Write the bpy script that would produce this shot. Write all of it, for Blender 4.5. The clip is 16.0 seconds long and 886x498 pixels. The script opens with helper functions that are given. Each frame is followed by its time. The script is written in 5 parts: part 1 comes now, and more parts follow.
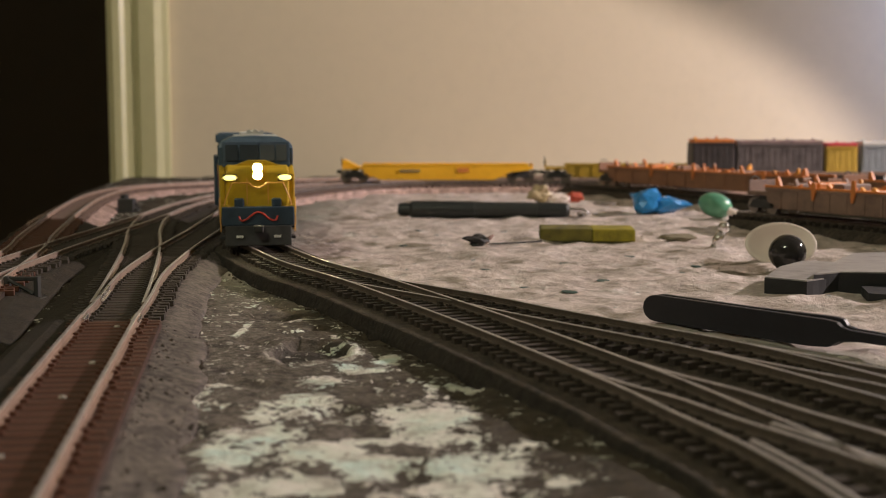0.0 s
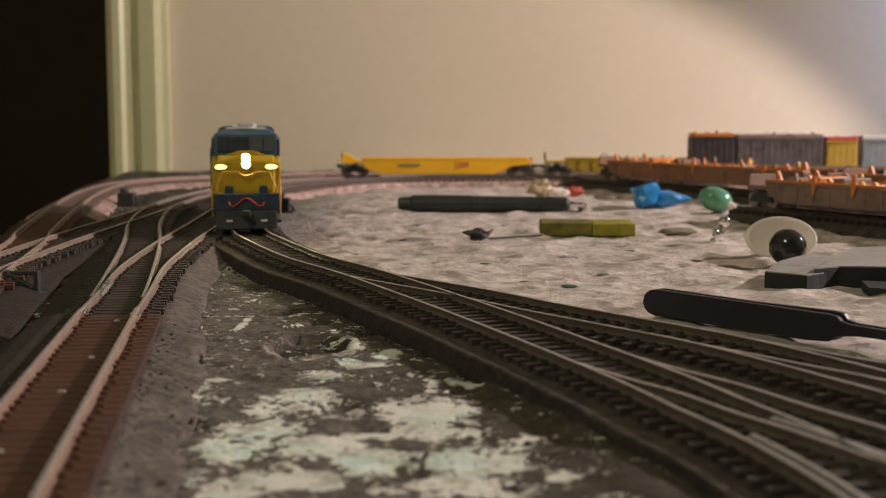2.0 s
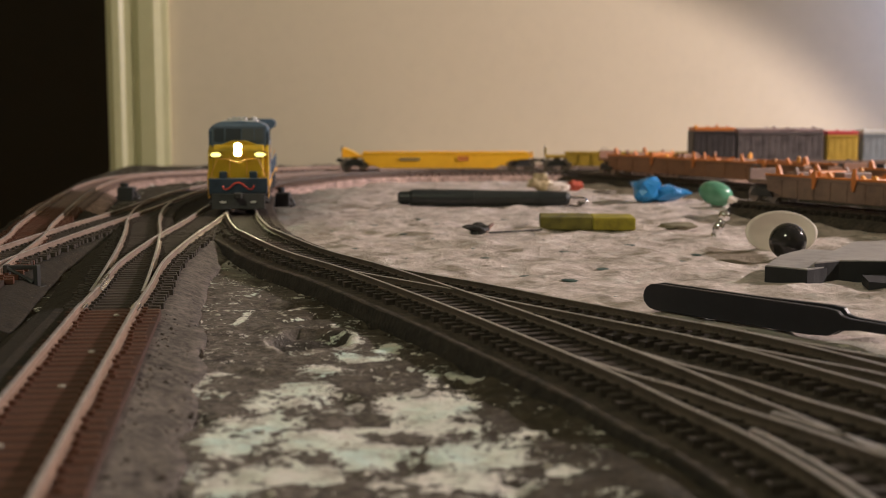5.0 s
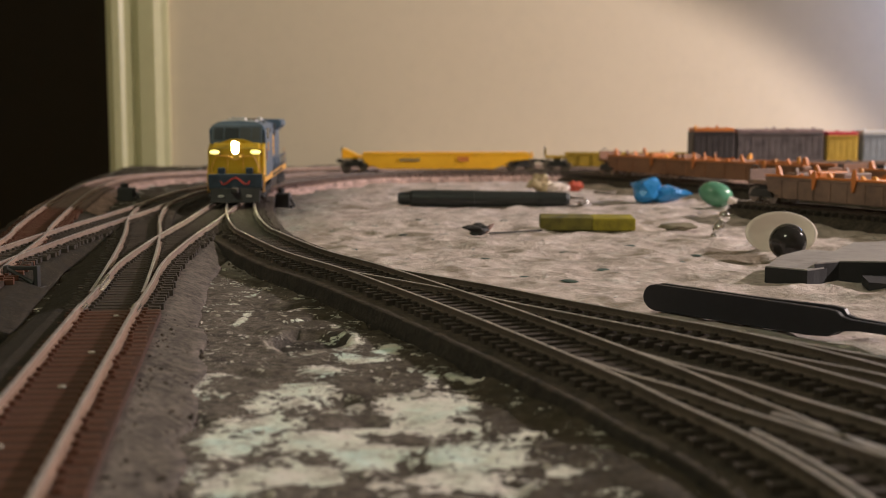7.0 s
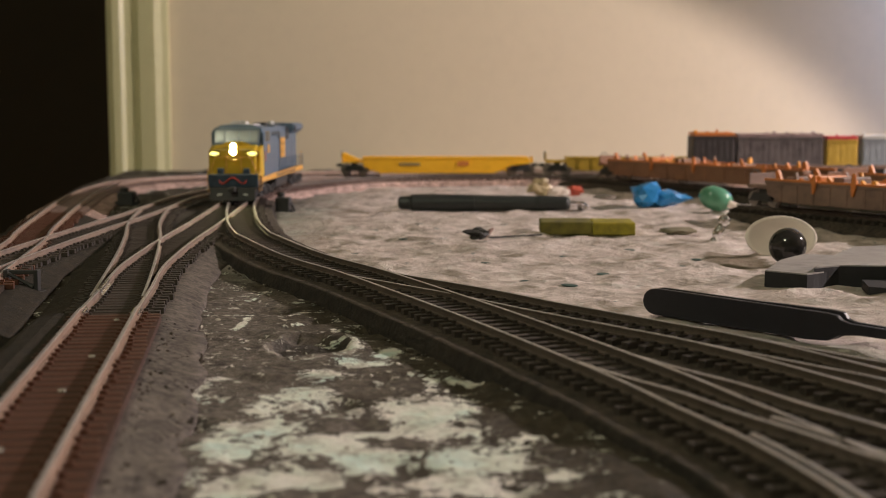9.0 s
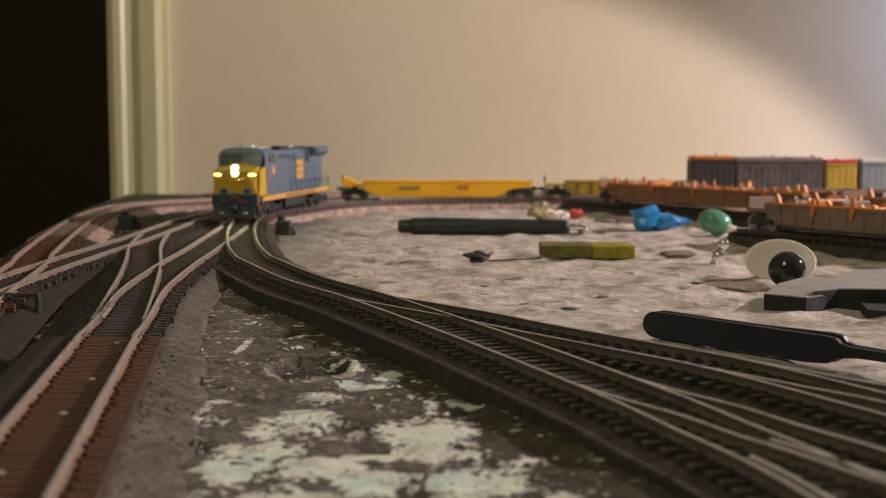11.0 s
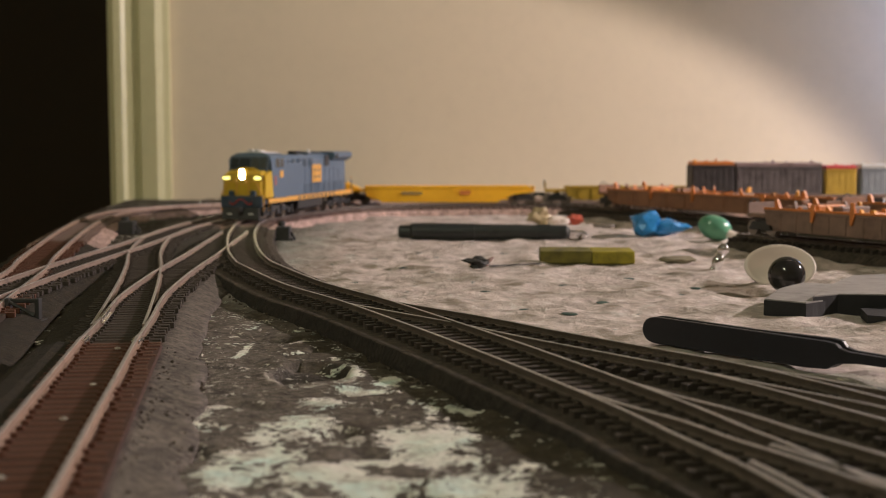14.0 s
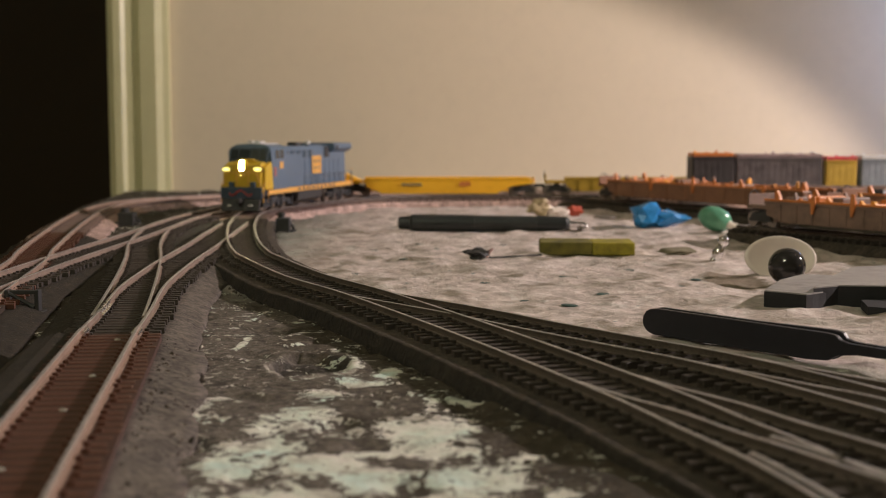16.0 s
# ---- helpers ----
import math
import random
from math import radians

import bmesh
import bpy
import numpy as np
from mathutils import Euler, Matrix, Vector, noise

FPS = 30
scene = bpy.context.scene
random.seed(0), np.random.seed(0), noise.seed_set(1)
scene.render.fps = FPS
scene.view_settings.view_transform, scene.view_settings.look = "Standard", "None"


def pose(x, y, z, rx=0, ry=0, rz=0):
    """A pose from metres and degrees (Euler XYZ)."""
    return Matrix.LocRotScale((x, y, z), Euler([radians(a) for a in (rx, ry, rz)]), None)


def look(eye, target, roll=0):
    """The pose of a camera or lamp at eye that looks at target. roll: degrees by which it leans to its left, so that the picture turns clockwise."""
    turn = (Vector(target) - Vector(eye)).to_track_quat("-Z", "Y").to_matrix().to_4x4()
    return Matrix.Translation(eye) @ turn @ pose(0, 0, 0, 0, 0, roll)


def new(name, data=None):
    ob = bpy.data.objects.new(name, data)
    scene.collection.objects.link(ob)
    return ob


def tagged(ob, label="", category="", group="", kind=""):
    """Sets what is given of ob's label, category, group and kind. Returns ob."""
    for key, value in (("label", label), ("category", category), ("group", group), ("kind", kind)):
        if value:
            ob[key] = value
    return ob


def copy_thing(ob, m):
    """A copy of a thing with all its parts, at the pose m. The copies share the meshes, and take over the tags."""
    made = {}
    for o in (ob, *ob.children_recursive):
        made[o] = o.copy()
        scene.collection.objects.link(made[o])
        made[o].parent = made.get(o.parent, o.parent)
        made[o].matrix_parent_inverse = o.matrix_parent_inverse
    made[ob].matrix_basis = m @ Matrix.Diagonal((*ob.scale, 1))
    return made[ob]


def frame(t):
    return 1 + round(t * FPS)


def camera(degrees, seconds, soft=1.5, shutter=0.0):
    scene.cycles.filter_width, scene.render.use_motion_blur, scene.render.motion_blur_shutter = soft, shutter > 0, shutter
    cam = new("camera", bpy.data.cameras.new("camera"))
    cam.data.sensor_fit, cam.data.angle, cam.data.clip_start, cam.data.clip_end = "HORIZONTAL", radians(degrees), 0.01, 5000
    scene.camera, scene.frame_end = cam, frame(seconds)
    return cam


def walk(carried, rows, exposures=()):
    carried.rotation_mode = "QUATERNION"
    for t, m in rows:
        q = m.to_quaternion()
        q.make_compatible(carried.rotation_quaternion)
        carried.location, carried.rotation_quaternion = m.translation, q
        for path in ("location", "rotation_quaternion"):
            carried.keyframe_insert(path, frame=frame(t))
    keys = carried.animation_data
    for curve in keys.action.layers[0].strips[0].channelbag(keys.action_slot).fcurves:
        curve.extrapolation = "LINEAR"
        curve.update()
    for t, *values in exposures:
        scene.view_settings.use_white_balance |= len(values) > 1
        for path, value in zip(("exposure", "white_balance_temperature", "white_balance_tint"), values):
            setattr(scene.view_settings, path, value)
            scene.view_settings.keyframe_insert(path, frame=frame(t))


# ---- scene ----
# camera: held just above the layout, slowly tilting
cam = camera(39.23, 16.0, soft=0.95)
cam.data.dof.use_dof = True
cam.data.dof.focus_distance = 0.46
cam.data.dof.aperture_fstop = 22.0
FOCAL, EYE_Z, DROP = 2200.0, 0.0695, 253.0
TILT = [(0, 26), (0.5, 24.7), (1, 23.2), (1.5, 20), (2, 15.6), (2.5, 9.4), (3, 3), (3.5, 0), (4, 0.3), (4.2, 1.2),
        (5.2, 6), (6.3, 8.6), (6.5, 8), (7, 6.3), (7.5, 1.6), (8, 0), (8.5, 3.4), (9, 14), (9.2, 21),
        (10.2, 47), (11.3, 57), (11.5, 57), (12, 57.3), (12.5, 57.4), (13, 58.5), (13.5, 62.6), (14, 66), (14.5, 64.6),
        (15, 57), (15.5, 46), (16, 50.5)]
walk(cam, [(t, pose(0, -0.0022 * s / 64, EYE_Z, 90 - math.degrees(math.atan((DROP - s) / FOCAL)), 0, 0)) for t, s in TILT],
     [(0, 0.0), (16, 0.0)])

# light: a warm desk lamp beyond the right-hand edge, its cone cut by its shade, and a faint dim room
world = bpy.data.worlds.new("dim_room")
scene.world = world
world.use_nodes = True
world.node_tree.nodes["Background"].inputs["Color"].default_value = (0.85, 0.80, 0.80, 1)
world.node_tree.nodes["Background"].inputs["Strength"].default_value = 0.05


def spot(name, place, way, power, colour, cone, blend, size):
    data = bpy.data.lights.new(name, "SPOT")
    data.energy, data.color, data.spot_size, data.spot_blend, data.shadow_soft_size = power, colour, radians(cone), blend, size
    ob = new(name, data)
    ob.matrix_basis = look(place, Vector(place) + Vector(way))
    return ob


spot("desk_lamp_light", (1.50, 0.90, 0.70), (-0.811, -0.105, -0.575), 118.0, (1.0, 0.845, 0.80), 70.6, 0.045, 0.018)
spot("cool_lamp_light", (0.75, 1.42, 0.25), (-0.60, 0.30, -0.20), 2.8, (0.30, 0.48, 1.0), 170, 0.5, 0.03)
lamp = bpy.data.lights.new("ceiling_light", "AREA")
lamp.energy, lamp.color, lamp.shape, lamp.size = 12.5, (0.985, 1.0, 0.71), "DISK", 0.4
new("ceiling_light", lamp).matrix_basis = look((-0.75, -0.7, 1.44), (-0.2, 1.0, 0.1))


# ---- materials ----
def material(name, build):
    m = bpy.data.materials.new(name)
    m.use_nodes = True
    t = m.node_tree
    build(t, t.nodes["Principled BSDF"])
    return m


def ramp(t, source, stops):
    r = t.nodes.new("ShaderNodeValToRGB")
    e = r.color_ramp.elements
    while len(e) < len(stops):
        e.new(0.5)
    for i, (p, c) in enumerate(stops):
        e[i].position, e[i].color = p, (*c, 1)
    t.links.new(source, r.inputs["Fac"])
    return r.outputs["Color"]


def noise_at(t, scale, detail=6.0, rough=0.6, coords="Object"):
    c = t.nodes.new("ShaderNodeTexCoord")
    n = t.nodes.new("ShaderNodeTexNoise")
    n.inputs["Scale"].default_value, n.inputs["Detail"].default_value, n.inputs["Roughness"].default_value = scale, detail, rough
    t.links.new(c.outputs[coords], n.inputs["Vector"])
    return n.outputs["Fac"]


def mixed(t, fac, a, b):
    m = t.nodes.new("ShaderNodeMix")
    m.data_type = "RGBA"
    for sock, v in ((m.inputs[0], fac), (m.inputs[6], a), (m.inputs[7], b)):
        if isinstance(v, (tuple, list)):
            sock.default_value = (*v, 1)
        elif isinstance(v, (int, float)):
            sock.default_value = v
        else:
            t.links.new(v, sock)
    return m.outputs[2]


def maths(t, op, a, b=0.0, clamp=False):
    m = t.nodes.new("ShaderNodeMath")
    m.operation, m.use_clamp = op, clamp
    for sock, v in zip(m.inputs, (a, b)):
        if isinstance(v, (int, float)):
            sock.default_value = v
        else:
            t.links.new(v, sock)
    return m.outputs[0]


def bump(t, bsdf, height, strength, distance):
    b = t.nodes.new("ShaderNodeBump")
    b.inputs["Strength"].default_value, b.inputs["Distance"].default_value = strength, distance
    t.links.new(height, b.inputs["Height"])
    t.links.new(b.outputs["Normal"], bsdf.inputs["Normal"])


def painted(name, base, rough=0.5, metal=0.0, wear=0.15, scale=300.0, relief=0.0001, spread=0.15):
    """A paint or plastic with mottling at two scales and fine relief."""
    def build(t, p):
        dark = tuple(c * (1 - wear * 1.6) for c in base)
        light = tuple(min(1, c * (1 + wear)) for c in base)
        n = noise_at(t, scale)
        big = noise_at(t, scale * 0.12, 3.0)
        both = maths(t, "ADD", maths(t, "MULTIPLY", n, 0.6), maths(t, "MULTIPLY", big, 0.4))
        t.links.new(ramp(t, both, [(0.3, dark), (0.5, base), (0.72, light)]), p.inputs["Base Color"])
        r = maths(t, "ADD", maths(t, "MULTIPLY", n, spread * 2), rough - spread)
        t.links.new(r, p.inputs["Roughness"])
        p.inputs["Metallic"].default_value = metal
        if relief:
            bump(t, p, n, 0.4, relief)
    return material(name, build)


def gritty(name, base, specks=(0.30, 0.27, 0.23), speck_level=0.70, relief=0.0020):
    """Dry soil: clumps, grit and pale specks."""
    def build(t, p):
        fine, mid, grit = noise_at(t, 480, 7, 0.68), noise_at(t, 120, 8, 0.66), noise_at(t, 1000, 3, 0.6)
        both = maths(t, "ADD", maths(t, "MULTIPLY", fine, 0.5), maths(t, "MULTIPLY", mid, 0.5))
        c = ramp(t, both, [(0.37, tuple(v * 0.3 for v in base)), (0.5, base), (0.64, tuple(v * 1.8 for v in base))])
        c = mixed(t, maths(t, "MULTIPLY", maths(t, "SUBTRACT", grit, speck_level), 20, True), c, specks)
        t.links.new(c, p.inputs["Base Color"])
        p.inputs["Roughness"].default_value = 0.85
        bump(t, p, maths(t, "ADD", mid, maths(t, "MULTIPLY", fine, 0.6)), 0.8, relief * 0.7)
    return material(name, build)


def glowing(name, colour, strength):
    def build(t, p):
        p.inputs["Base Color"].default_value = (*colour, 1)
        p.inputs["Emission Color"].default_value = (*colour, 1)
        p.inputs["Emission Strength"].default_value = strength
    return material(name, build)


def clear(name, colour, rough=0.05, through_it=1.0):
    def build(t, p):
        p.inputs["Base Color"].default_value = (*colour, 1)
        p.inputs["Transmission Weight"].default_value = through_it
        p.inputs["Roughness"].default_value = rough
        p.inputs["IOR"].default_value = 1.46
    return material(name, build)


WORN = [(-0.0397, 0.2716, 0.0076, 0.0071), (-0.0293, 0.2575, 0.0132, 0.0101), (-0.0166, 0.2465, 0.0069, 0.0105), (-0.0445, 0.2550, 0.0048, 0.0089),
        (-0.0019, 0.2855, 0.0060, 0.0157), (-0.0055, 0.2692, 0.0088, 0.0080), (-0.0126, 0.2888, 0.0061, 0.0057), (0.0075, 0.2444, 0.0086, 0.0099),
        (0.0018, 0.2300, 0.0111, 0.0075), (-0.0357, 0.3028, 0.0056, 0.0101), (-0.0438, 0.2904, 0.0041, 0.0046), (-0.0283, 0.2320, 0.0090, 0.0067),
        (-0.0400, 0.2290, 0.0066, 0.0067), (-0.0028, 0.3156, 0.0020, 0.0081), (0.0053, 0.3175, 0.0037, 0.0041), (0.0225, 0.2330, 0.0028, 0.0035),
        (-0.0633, 0.3072, 0.0020, 0.0103), (-0.0245, 0.3436, 0.0064, 0.0040), (-0.0156, 0.3596, 0.0030, 0.0062), (-0.0272, 0.3704, 0.0031, 0.0065),
        (-0.0676, 0.4165, 0.0014, 0.0140), (0.0179, 0.2621, 0.0020, 0.0029), (-0.0338, 0.3666, 0.0020, 0.0045), (-0.0329, 0.3319, 0.0043, 0.0045)]


def plaster_ground(t, p):
    """Brown earth paint worn through to white and mint-tinged plaster; bare plaster beyond the branch tracks."""
    c = t.nodes.new("ShaderNodeTexCoord")
    sep = t.nodes.new("ShaderNodeSeparateXYZ")
    t.links.new(c.outputs["Object"], sep.inputs[0])
    x, y = sep.outputs["X"], sep.outputs["Y"]
    fine = noise_at(t, 420, 8, 0.65)
    grit = noise_at(t, 900, 3, 0.6)
    mid = noise_at(t, 95, 9, 0.68)
    isle = noise_at(t, 62, 12, 0.76)
    big = noise_at(t, 16, 5, 0.55)
    grey = ramp(t, fine, [(0.30, (0.030, 0.024, 0.019)), (0.48, (0.120, 0.099, 0.083)), (0.70, (0.25, 0.21, 0.178))])
    olive = ramp(t, fine, [(0.30, (0.018, 0.013, 0.007)), (0.48, (0.044, 0.032, 0.019)), (0.70, (0.092, 0.070, 0.043))])
    # grey scuffed earth beside the siding, olive earth paint towards the main line
    across = maths(t, "ADD", maths(t, "MULTIPLY", maths(t, "ADD", x, maths(t, "MULTIPLY", maths(t, "SUBTRACT", y, 0.30), 0.28)), 26.0), 0.95)
    across = maths(t, "ADD", across, maths(t, "MULTIPLY", maths(t, "SUBTRACT", big, 0.5), 3.2), False)
    across = maths(t, "ADD", across, maths(t, "MULTIPLY", maths(t, "SUBTRACT", isle, 0.5), 3.0), True)
    earth = mixed(t, across, grey, olive)
    # dark soil between the tracks along the table edge
    yard = maths(t, "ADD", maths(t, "MULTIPLY", maths(t, "ADD", x, 0.122), -90.0), maths(t, "MULTIPLY", maths(t, "SUBTRACT", isle, 0.5), 2.0), True)
    earth = mixed(t, yard, earth, mixed(t, 0.55, olive, (0.030, 0.023, 0.013)))
    earth = mixed(t, maths(t, "MULTIPLY", maths(t, "SUBTRACT", noise_at(t, 150, 6, 0.7), 0.52), 7, True), earth, mixed(t, 0.75, earth, (0.010, 0.007, 0.005)))
    earth = mixed(t, maths(t, "MULTIPLY", maths(t, "SUBTRACT", grit, 0.70), 20, True), earth, (0.34, 0.31, 0.27))
    flake = maths(t, "ADD", maths(t, "MULTIPLY", noise_at(t, 190, 4, 0.6), 0.8), maths(t, "MULTIPLY", isle, 0.2))
    earth = mixed(t, maths(t, "MULTIPLY", maths(t, "SUBTRACT", flake, 0.615), 40, True), earth, (0.52, 0.50, 0.42))
    white = ramp(t, mid, [(0.3, (0.37, 0.31, 0.28)), (0.5, (0.64, 0.54, 0.50)), (0.7, (0.84, 0.75, 0.71))])
    mint = mixed(t, ramp(t, noise_at(t, 40, 4), [(0.60, (0, 0, 0)), (0.74, (0.5, 0.5, 0.5))]), white, (0.48, 0.52, 0.47))
    # bare plaster: inside the curve, beyond the line of the branch tracks
    side = maths(t, "ADD", maths(t, "MULTIPLY", maths(t, "ADD", x, 0.055), 0.55), maths(t, "MULTIPLY", maths(t, "SUBTRACT", y, 0.50), 0.62))
    bare = maths(t, "MULTIPLY", maths(t, "ADD", side, maths(t, "MULTIPLY", maths(t, "SUBTRACT", big, 0.5), 0.05)), 55, True)
    inside = maths(t, "MULTIPLY", maths(t, "ADD", maths(t, "ADD", x, 0.128), maths(t, "MULTIPLY", maths(t, "SUBTRACT", isle, 0.5), 0.05)), 16, True)
    bare = maths(t, "MULTIPLY", bare, inside)
    # where the earth paint has worn off: the broad patch near the viewer and islands round it
    least = None
    for px, py, rx, ry in WORN:
        v = t.nodes.new("ShaderNodeVectorMath")
        v.operation = "MULTIPLY_ADD"
        t.links.new(c.outputs["Object"], v.inputs[0])
        v.inputs[1].default_value, v.inputs[2].default_value = (1 / rx, 1 / ry, 0), (-px / rx, -py / ry, 0)
        d = t.nodes.new("ShaderNodeVectorMath")
        d.operation = "LENGTH"
        t.links.new(v.outputs[0], d.inputs[0])
        least = d.outputs["Value"] if least is None else maths(t, "MINIMUM", least, d.outputs["Value"])
    patch = maths(t, "MAXIMUM", maths(t, "MULTIPLY", maths(t, "MINIMUM", maths(t, "SUBTRACT", 1.25, least), 0.72), 0.9), -0.66)
    speckle = maths(t, "SUBTRACT", noise_at(t, 210, 6, 0.75), 0.5)
    coarse = maths(t, "SUBTRACT", noise_at(t, 75, 4, 0.6), 0.5)
    speckle = maths(t, "ADD", speckle, maths(t, "MULTIPLY", maths(t, "SUBTRACT", noise_at(t, 520, 3, 0.6), 0.5), 0.55))
    lift = maths(t, "ADD", maths(t, "ADD", patch, maths(t, "MULTIPLY", coarse, 3.8)), maths(t, "MULTIPLY", speckle, 4.6))
    worn = maths(t, "MULTIPLY", lift, 10, True)
    chalk = maths(t, "MULTIPLY", maths(t, "SUBTRACT", noise_at(t, 120, 5, 0.65), 0.58), 14, True)
    mint = mixed(t, maths(t, "MULTIPLY", chalk, 0.7), mint, (0.88, 0.82, 0.78))
    stains = maths(t, "MULTIPLY", maths(t, "SUBTRACT", noise_at(t, 46, 5, 0.55), 0.55), 11, True)
    pale = mixed(t, maths(t, "MULTIPLY", stains, 0.72), mint, (0.19, 0.155, 0.10))
    grime = maths(t, "MULTIPLY", maths(t, "SUBTRACT", noise_at(t, 34, 7, 0.66), 0.47), 6, True)
    pale = mixed(t, maths(t, "MULTIPLY", grime, 0.55), pale, (0.21, 0.18, 0.12))
    teal = maths(t, "MULTIPLY", maths(t, "SUBTRACT", noise_at(t, 105, 2, 0.5), 0.70), 30, True)
    pale = mixed(t, maths(t, "MULTIPLY", teal, 0.75), pale, (0.05, 0.12, 0.11))
    tint = ramp(t, noise_at(t, 38, 3), [(0.42, (0.88, 0.83, 0.77)), (0.55, (0.80, 0.84, 0.74)), (0.76, (0.58, 0.80, 0.77))])
    near_pale = mixed(t, maths(t, "MULTIPLY", maths(t, "SUBTRACT", fine, 0.5), 3, True), tint, (0.58, 0.57, 0.48))
    smear = maths(t, "MULTIPLY", maths(t, "SUBTRACT", noise_at(t, 105, 7, 0.7), 0.525), 9, True)
    near_pale = mixed(t, maths(t, "MULTIPLY", smear, 0.6), near_pale, (0.27, 0.235, 0.185))
    # the plaster turns brownish pink towards the main curve
    brown_pink = maths(t, "ADD", maths(t, "MULTIPLY", maths(t, "ADD", x, 0.045), -15.0), maths(t, "MULTIPLY", maths(t, "SUBTRACT", isle, 0.5), 2.4), True)
    pale = mixed(t, maths(t, "MULTIPLY", brown_pink, 0.75), pale, (0.235, 0.170, 0.140))
    pale = mixed(t, bare, near_pale, pale)
    # the shadow the dish casts, painted brown on the plaster
    sx = maths(t, "DIVIDE", maths(t, "SUBTRACT", x, 0.139), 0.015)
    sy = maths(t, "DIVIDE", maths(t, "SUBTRACT", y, 0.590), 0.038)
    dish_shadow = maths(t, "SUBTRACT", 1.0, maths(t, "ADD", maths(t, "MULTIPLY", sx, sx), maths(t, "MULTIPLY", sy, sy)))
    dish_shadow = maths(t, "MULTIPLY", maths(t, "ADD", dish_shadow, maths(t, "MULTIPLY", maths(t, "SUBTRACT", isle, 0.5), 2.0)), 3, True)
    pale = mixed(t, maths(t, "MULTIPLY", dish_shadow, 0.8), pale, (0.15, 0.11, 0.06))
    # a crater dug into the plaster: shade painted dark inside, a broken white rim on its near side
    cx = maths(t, "DIVIDE", maths(t, "ADD", x, 0.040), 0.0125)
    cy = maths(t, "DIVIDE", maths(t, "SUBTRACT", y, 0.372), 0.0165)
    far = maths(t, "SQRT", maths(t, "ADD", maths(t, "MULTIPLY", cx, cx), maths(t, "MULTIPLY", cy, cy)))
    far = maths(t, "ADD", far, maths(t, "MULTIPLY", maths(t, "SUBTRACT", isle, 0.5), 1.6))
    hole_shade = maths(t, "MULTIPLY", maths(t, "SUBTRACT", 0.95, far), 6, True)
    earth = mixed(t, maths(t, "MULTIPLY", hole_shade, 0.75), earth, (0.018, 0.013, 0.009))
    band = maths(t, "SUBTRACT", 1.0, maths(t, "MULTIPLY", maths(t, "ABSOLUTE", maths(t, "SUBTRACT", far, 1.12)), 7.0), True)
    rim = maths(t, "MULTIPLY", maths(t, "MULTIPLY", band, maths(t, "MULTIPLY", maths(t, "SUBTRACT", 0.374, y), 160, True)), maths(t, "MULTIPLY", maths(t, "SUBTRACT", mid, 0.42), 12, True))
    earth = mixed(t, maths(t, "MULTIPLY", rim, 0.85), earth, (0.55, 0.50, 0.43))
    amount = maths(t, "MAXIMUM", bare, worn)
    t.links.new(mixed(t, amount, earth, pale), p.inputs["Base Color"])
    p.inputs["Roughness"].default_value = 0.72
    h = maths(t, "ADD", maths(t, "MULTIPLY", mid, 1.0), maths(t, "MULTIPLY", fine, 0.45))
    bump(t, p, maths(t, "ADD", h, maths(t, "MULTIPLY", worn, 0.12)), 0.9, 0.0026)


GROUND = material("earth_paint_on_plaster", plaster_ground)
WALL = painted("beige_wall_paint", (0.66, 0.565, 0.42), 0.65, 0, 0.03, 60, 0.0003)
TRIM = painted("cream_gloss_trim", (0.56, 0.53, 0.31), 0.4, 0, 0.04, 60, 0.0001)
# near-black for the hall surfaces: the dark of an unlit hall put into colour
DARK = painted("unlit_hall_tone", (0.085, 0.052, 0.029), 0.8, 0, 0.1, 20, 0)
CEIL = painted("white_ceiling_paint", (0.7, 0.68, 0.64), 0.8, 0, 0.03, 40, 0)
FLOOR = painted("brown_carpet", (0.10, 0.08, 0.06), 0.9, 0, 0.3, 120, 0.002)
RAIL = painted("nickel_silver_rail", (0.58, 0.54, 0.53), 0.40, 0.65, 0.25, 900, 0.00004)
RUST_RAIL = painted("weathered_rail_side", (0.40, 0.285, 0.225), 0.5, 0.35, 0.25, 900, 0.00006)
TIE_BROWN = painted("brown_plastic_ties", (0.100, 0.036, 0.020), 0.55, 0, 0.3, 700, 0.0001)
TIE_BLACK = painted("weathered_black_ties", (0.046, 0.034, 0.027), 0.7, 0, 0.45, 600, 0.0002)
ROADBED = gritty("grey_brown_shoulder", (0.108, 0.090, 0.076), relief=0.0012)
EARTH_BED = gritty("dark_earth_shoulder", (0.019, 0.013, 0.007), (0.20, 0.18, 0.12), 0.665)
TIE_GAP = painted("dark_red_brown_web", (0.060, 0.026, 0.018), 0.7, 0, 0.4, 500, 0.0003)
BALLAST = painted("dark_brown_roadbed_top", (0.040, 0.023, 0.015), 0.9, 0, 0.4, 500, 0.0005)
BRIGHT_RAIL = painted("bright_new_rail", (0.78, 0.76, 0.72), 0.25, 0.9, 0.1, 900, 0)
ROADBED_DARK = gritty("dark_foam_roadbed", (0.060, 0.045, 0.034), (0.16, 0.14, 0.11), 0.74)
CORK = gritty("pinkish_cork_roadbed", (0.40, 0.275, 0.235), (0.48, 0.36, 0.31), 0.70)
TIE_BROWN_PINK = painted("brown_pink_ties", (0.20, 0.135, 0.115), 0.8, 0, 0.35, 500, 0.0002)
# tone for the roadbed's steep sides, with their shade put into the colour
BED_SIDE_SHADE = gritty("shaded_bed_side", (0.022, 0.016, 0.012), (0.09, 0.08, 0.06), 0.74)
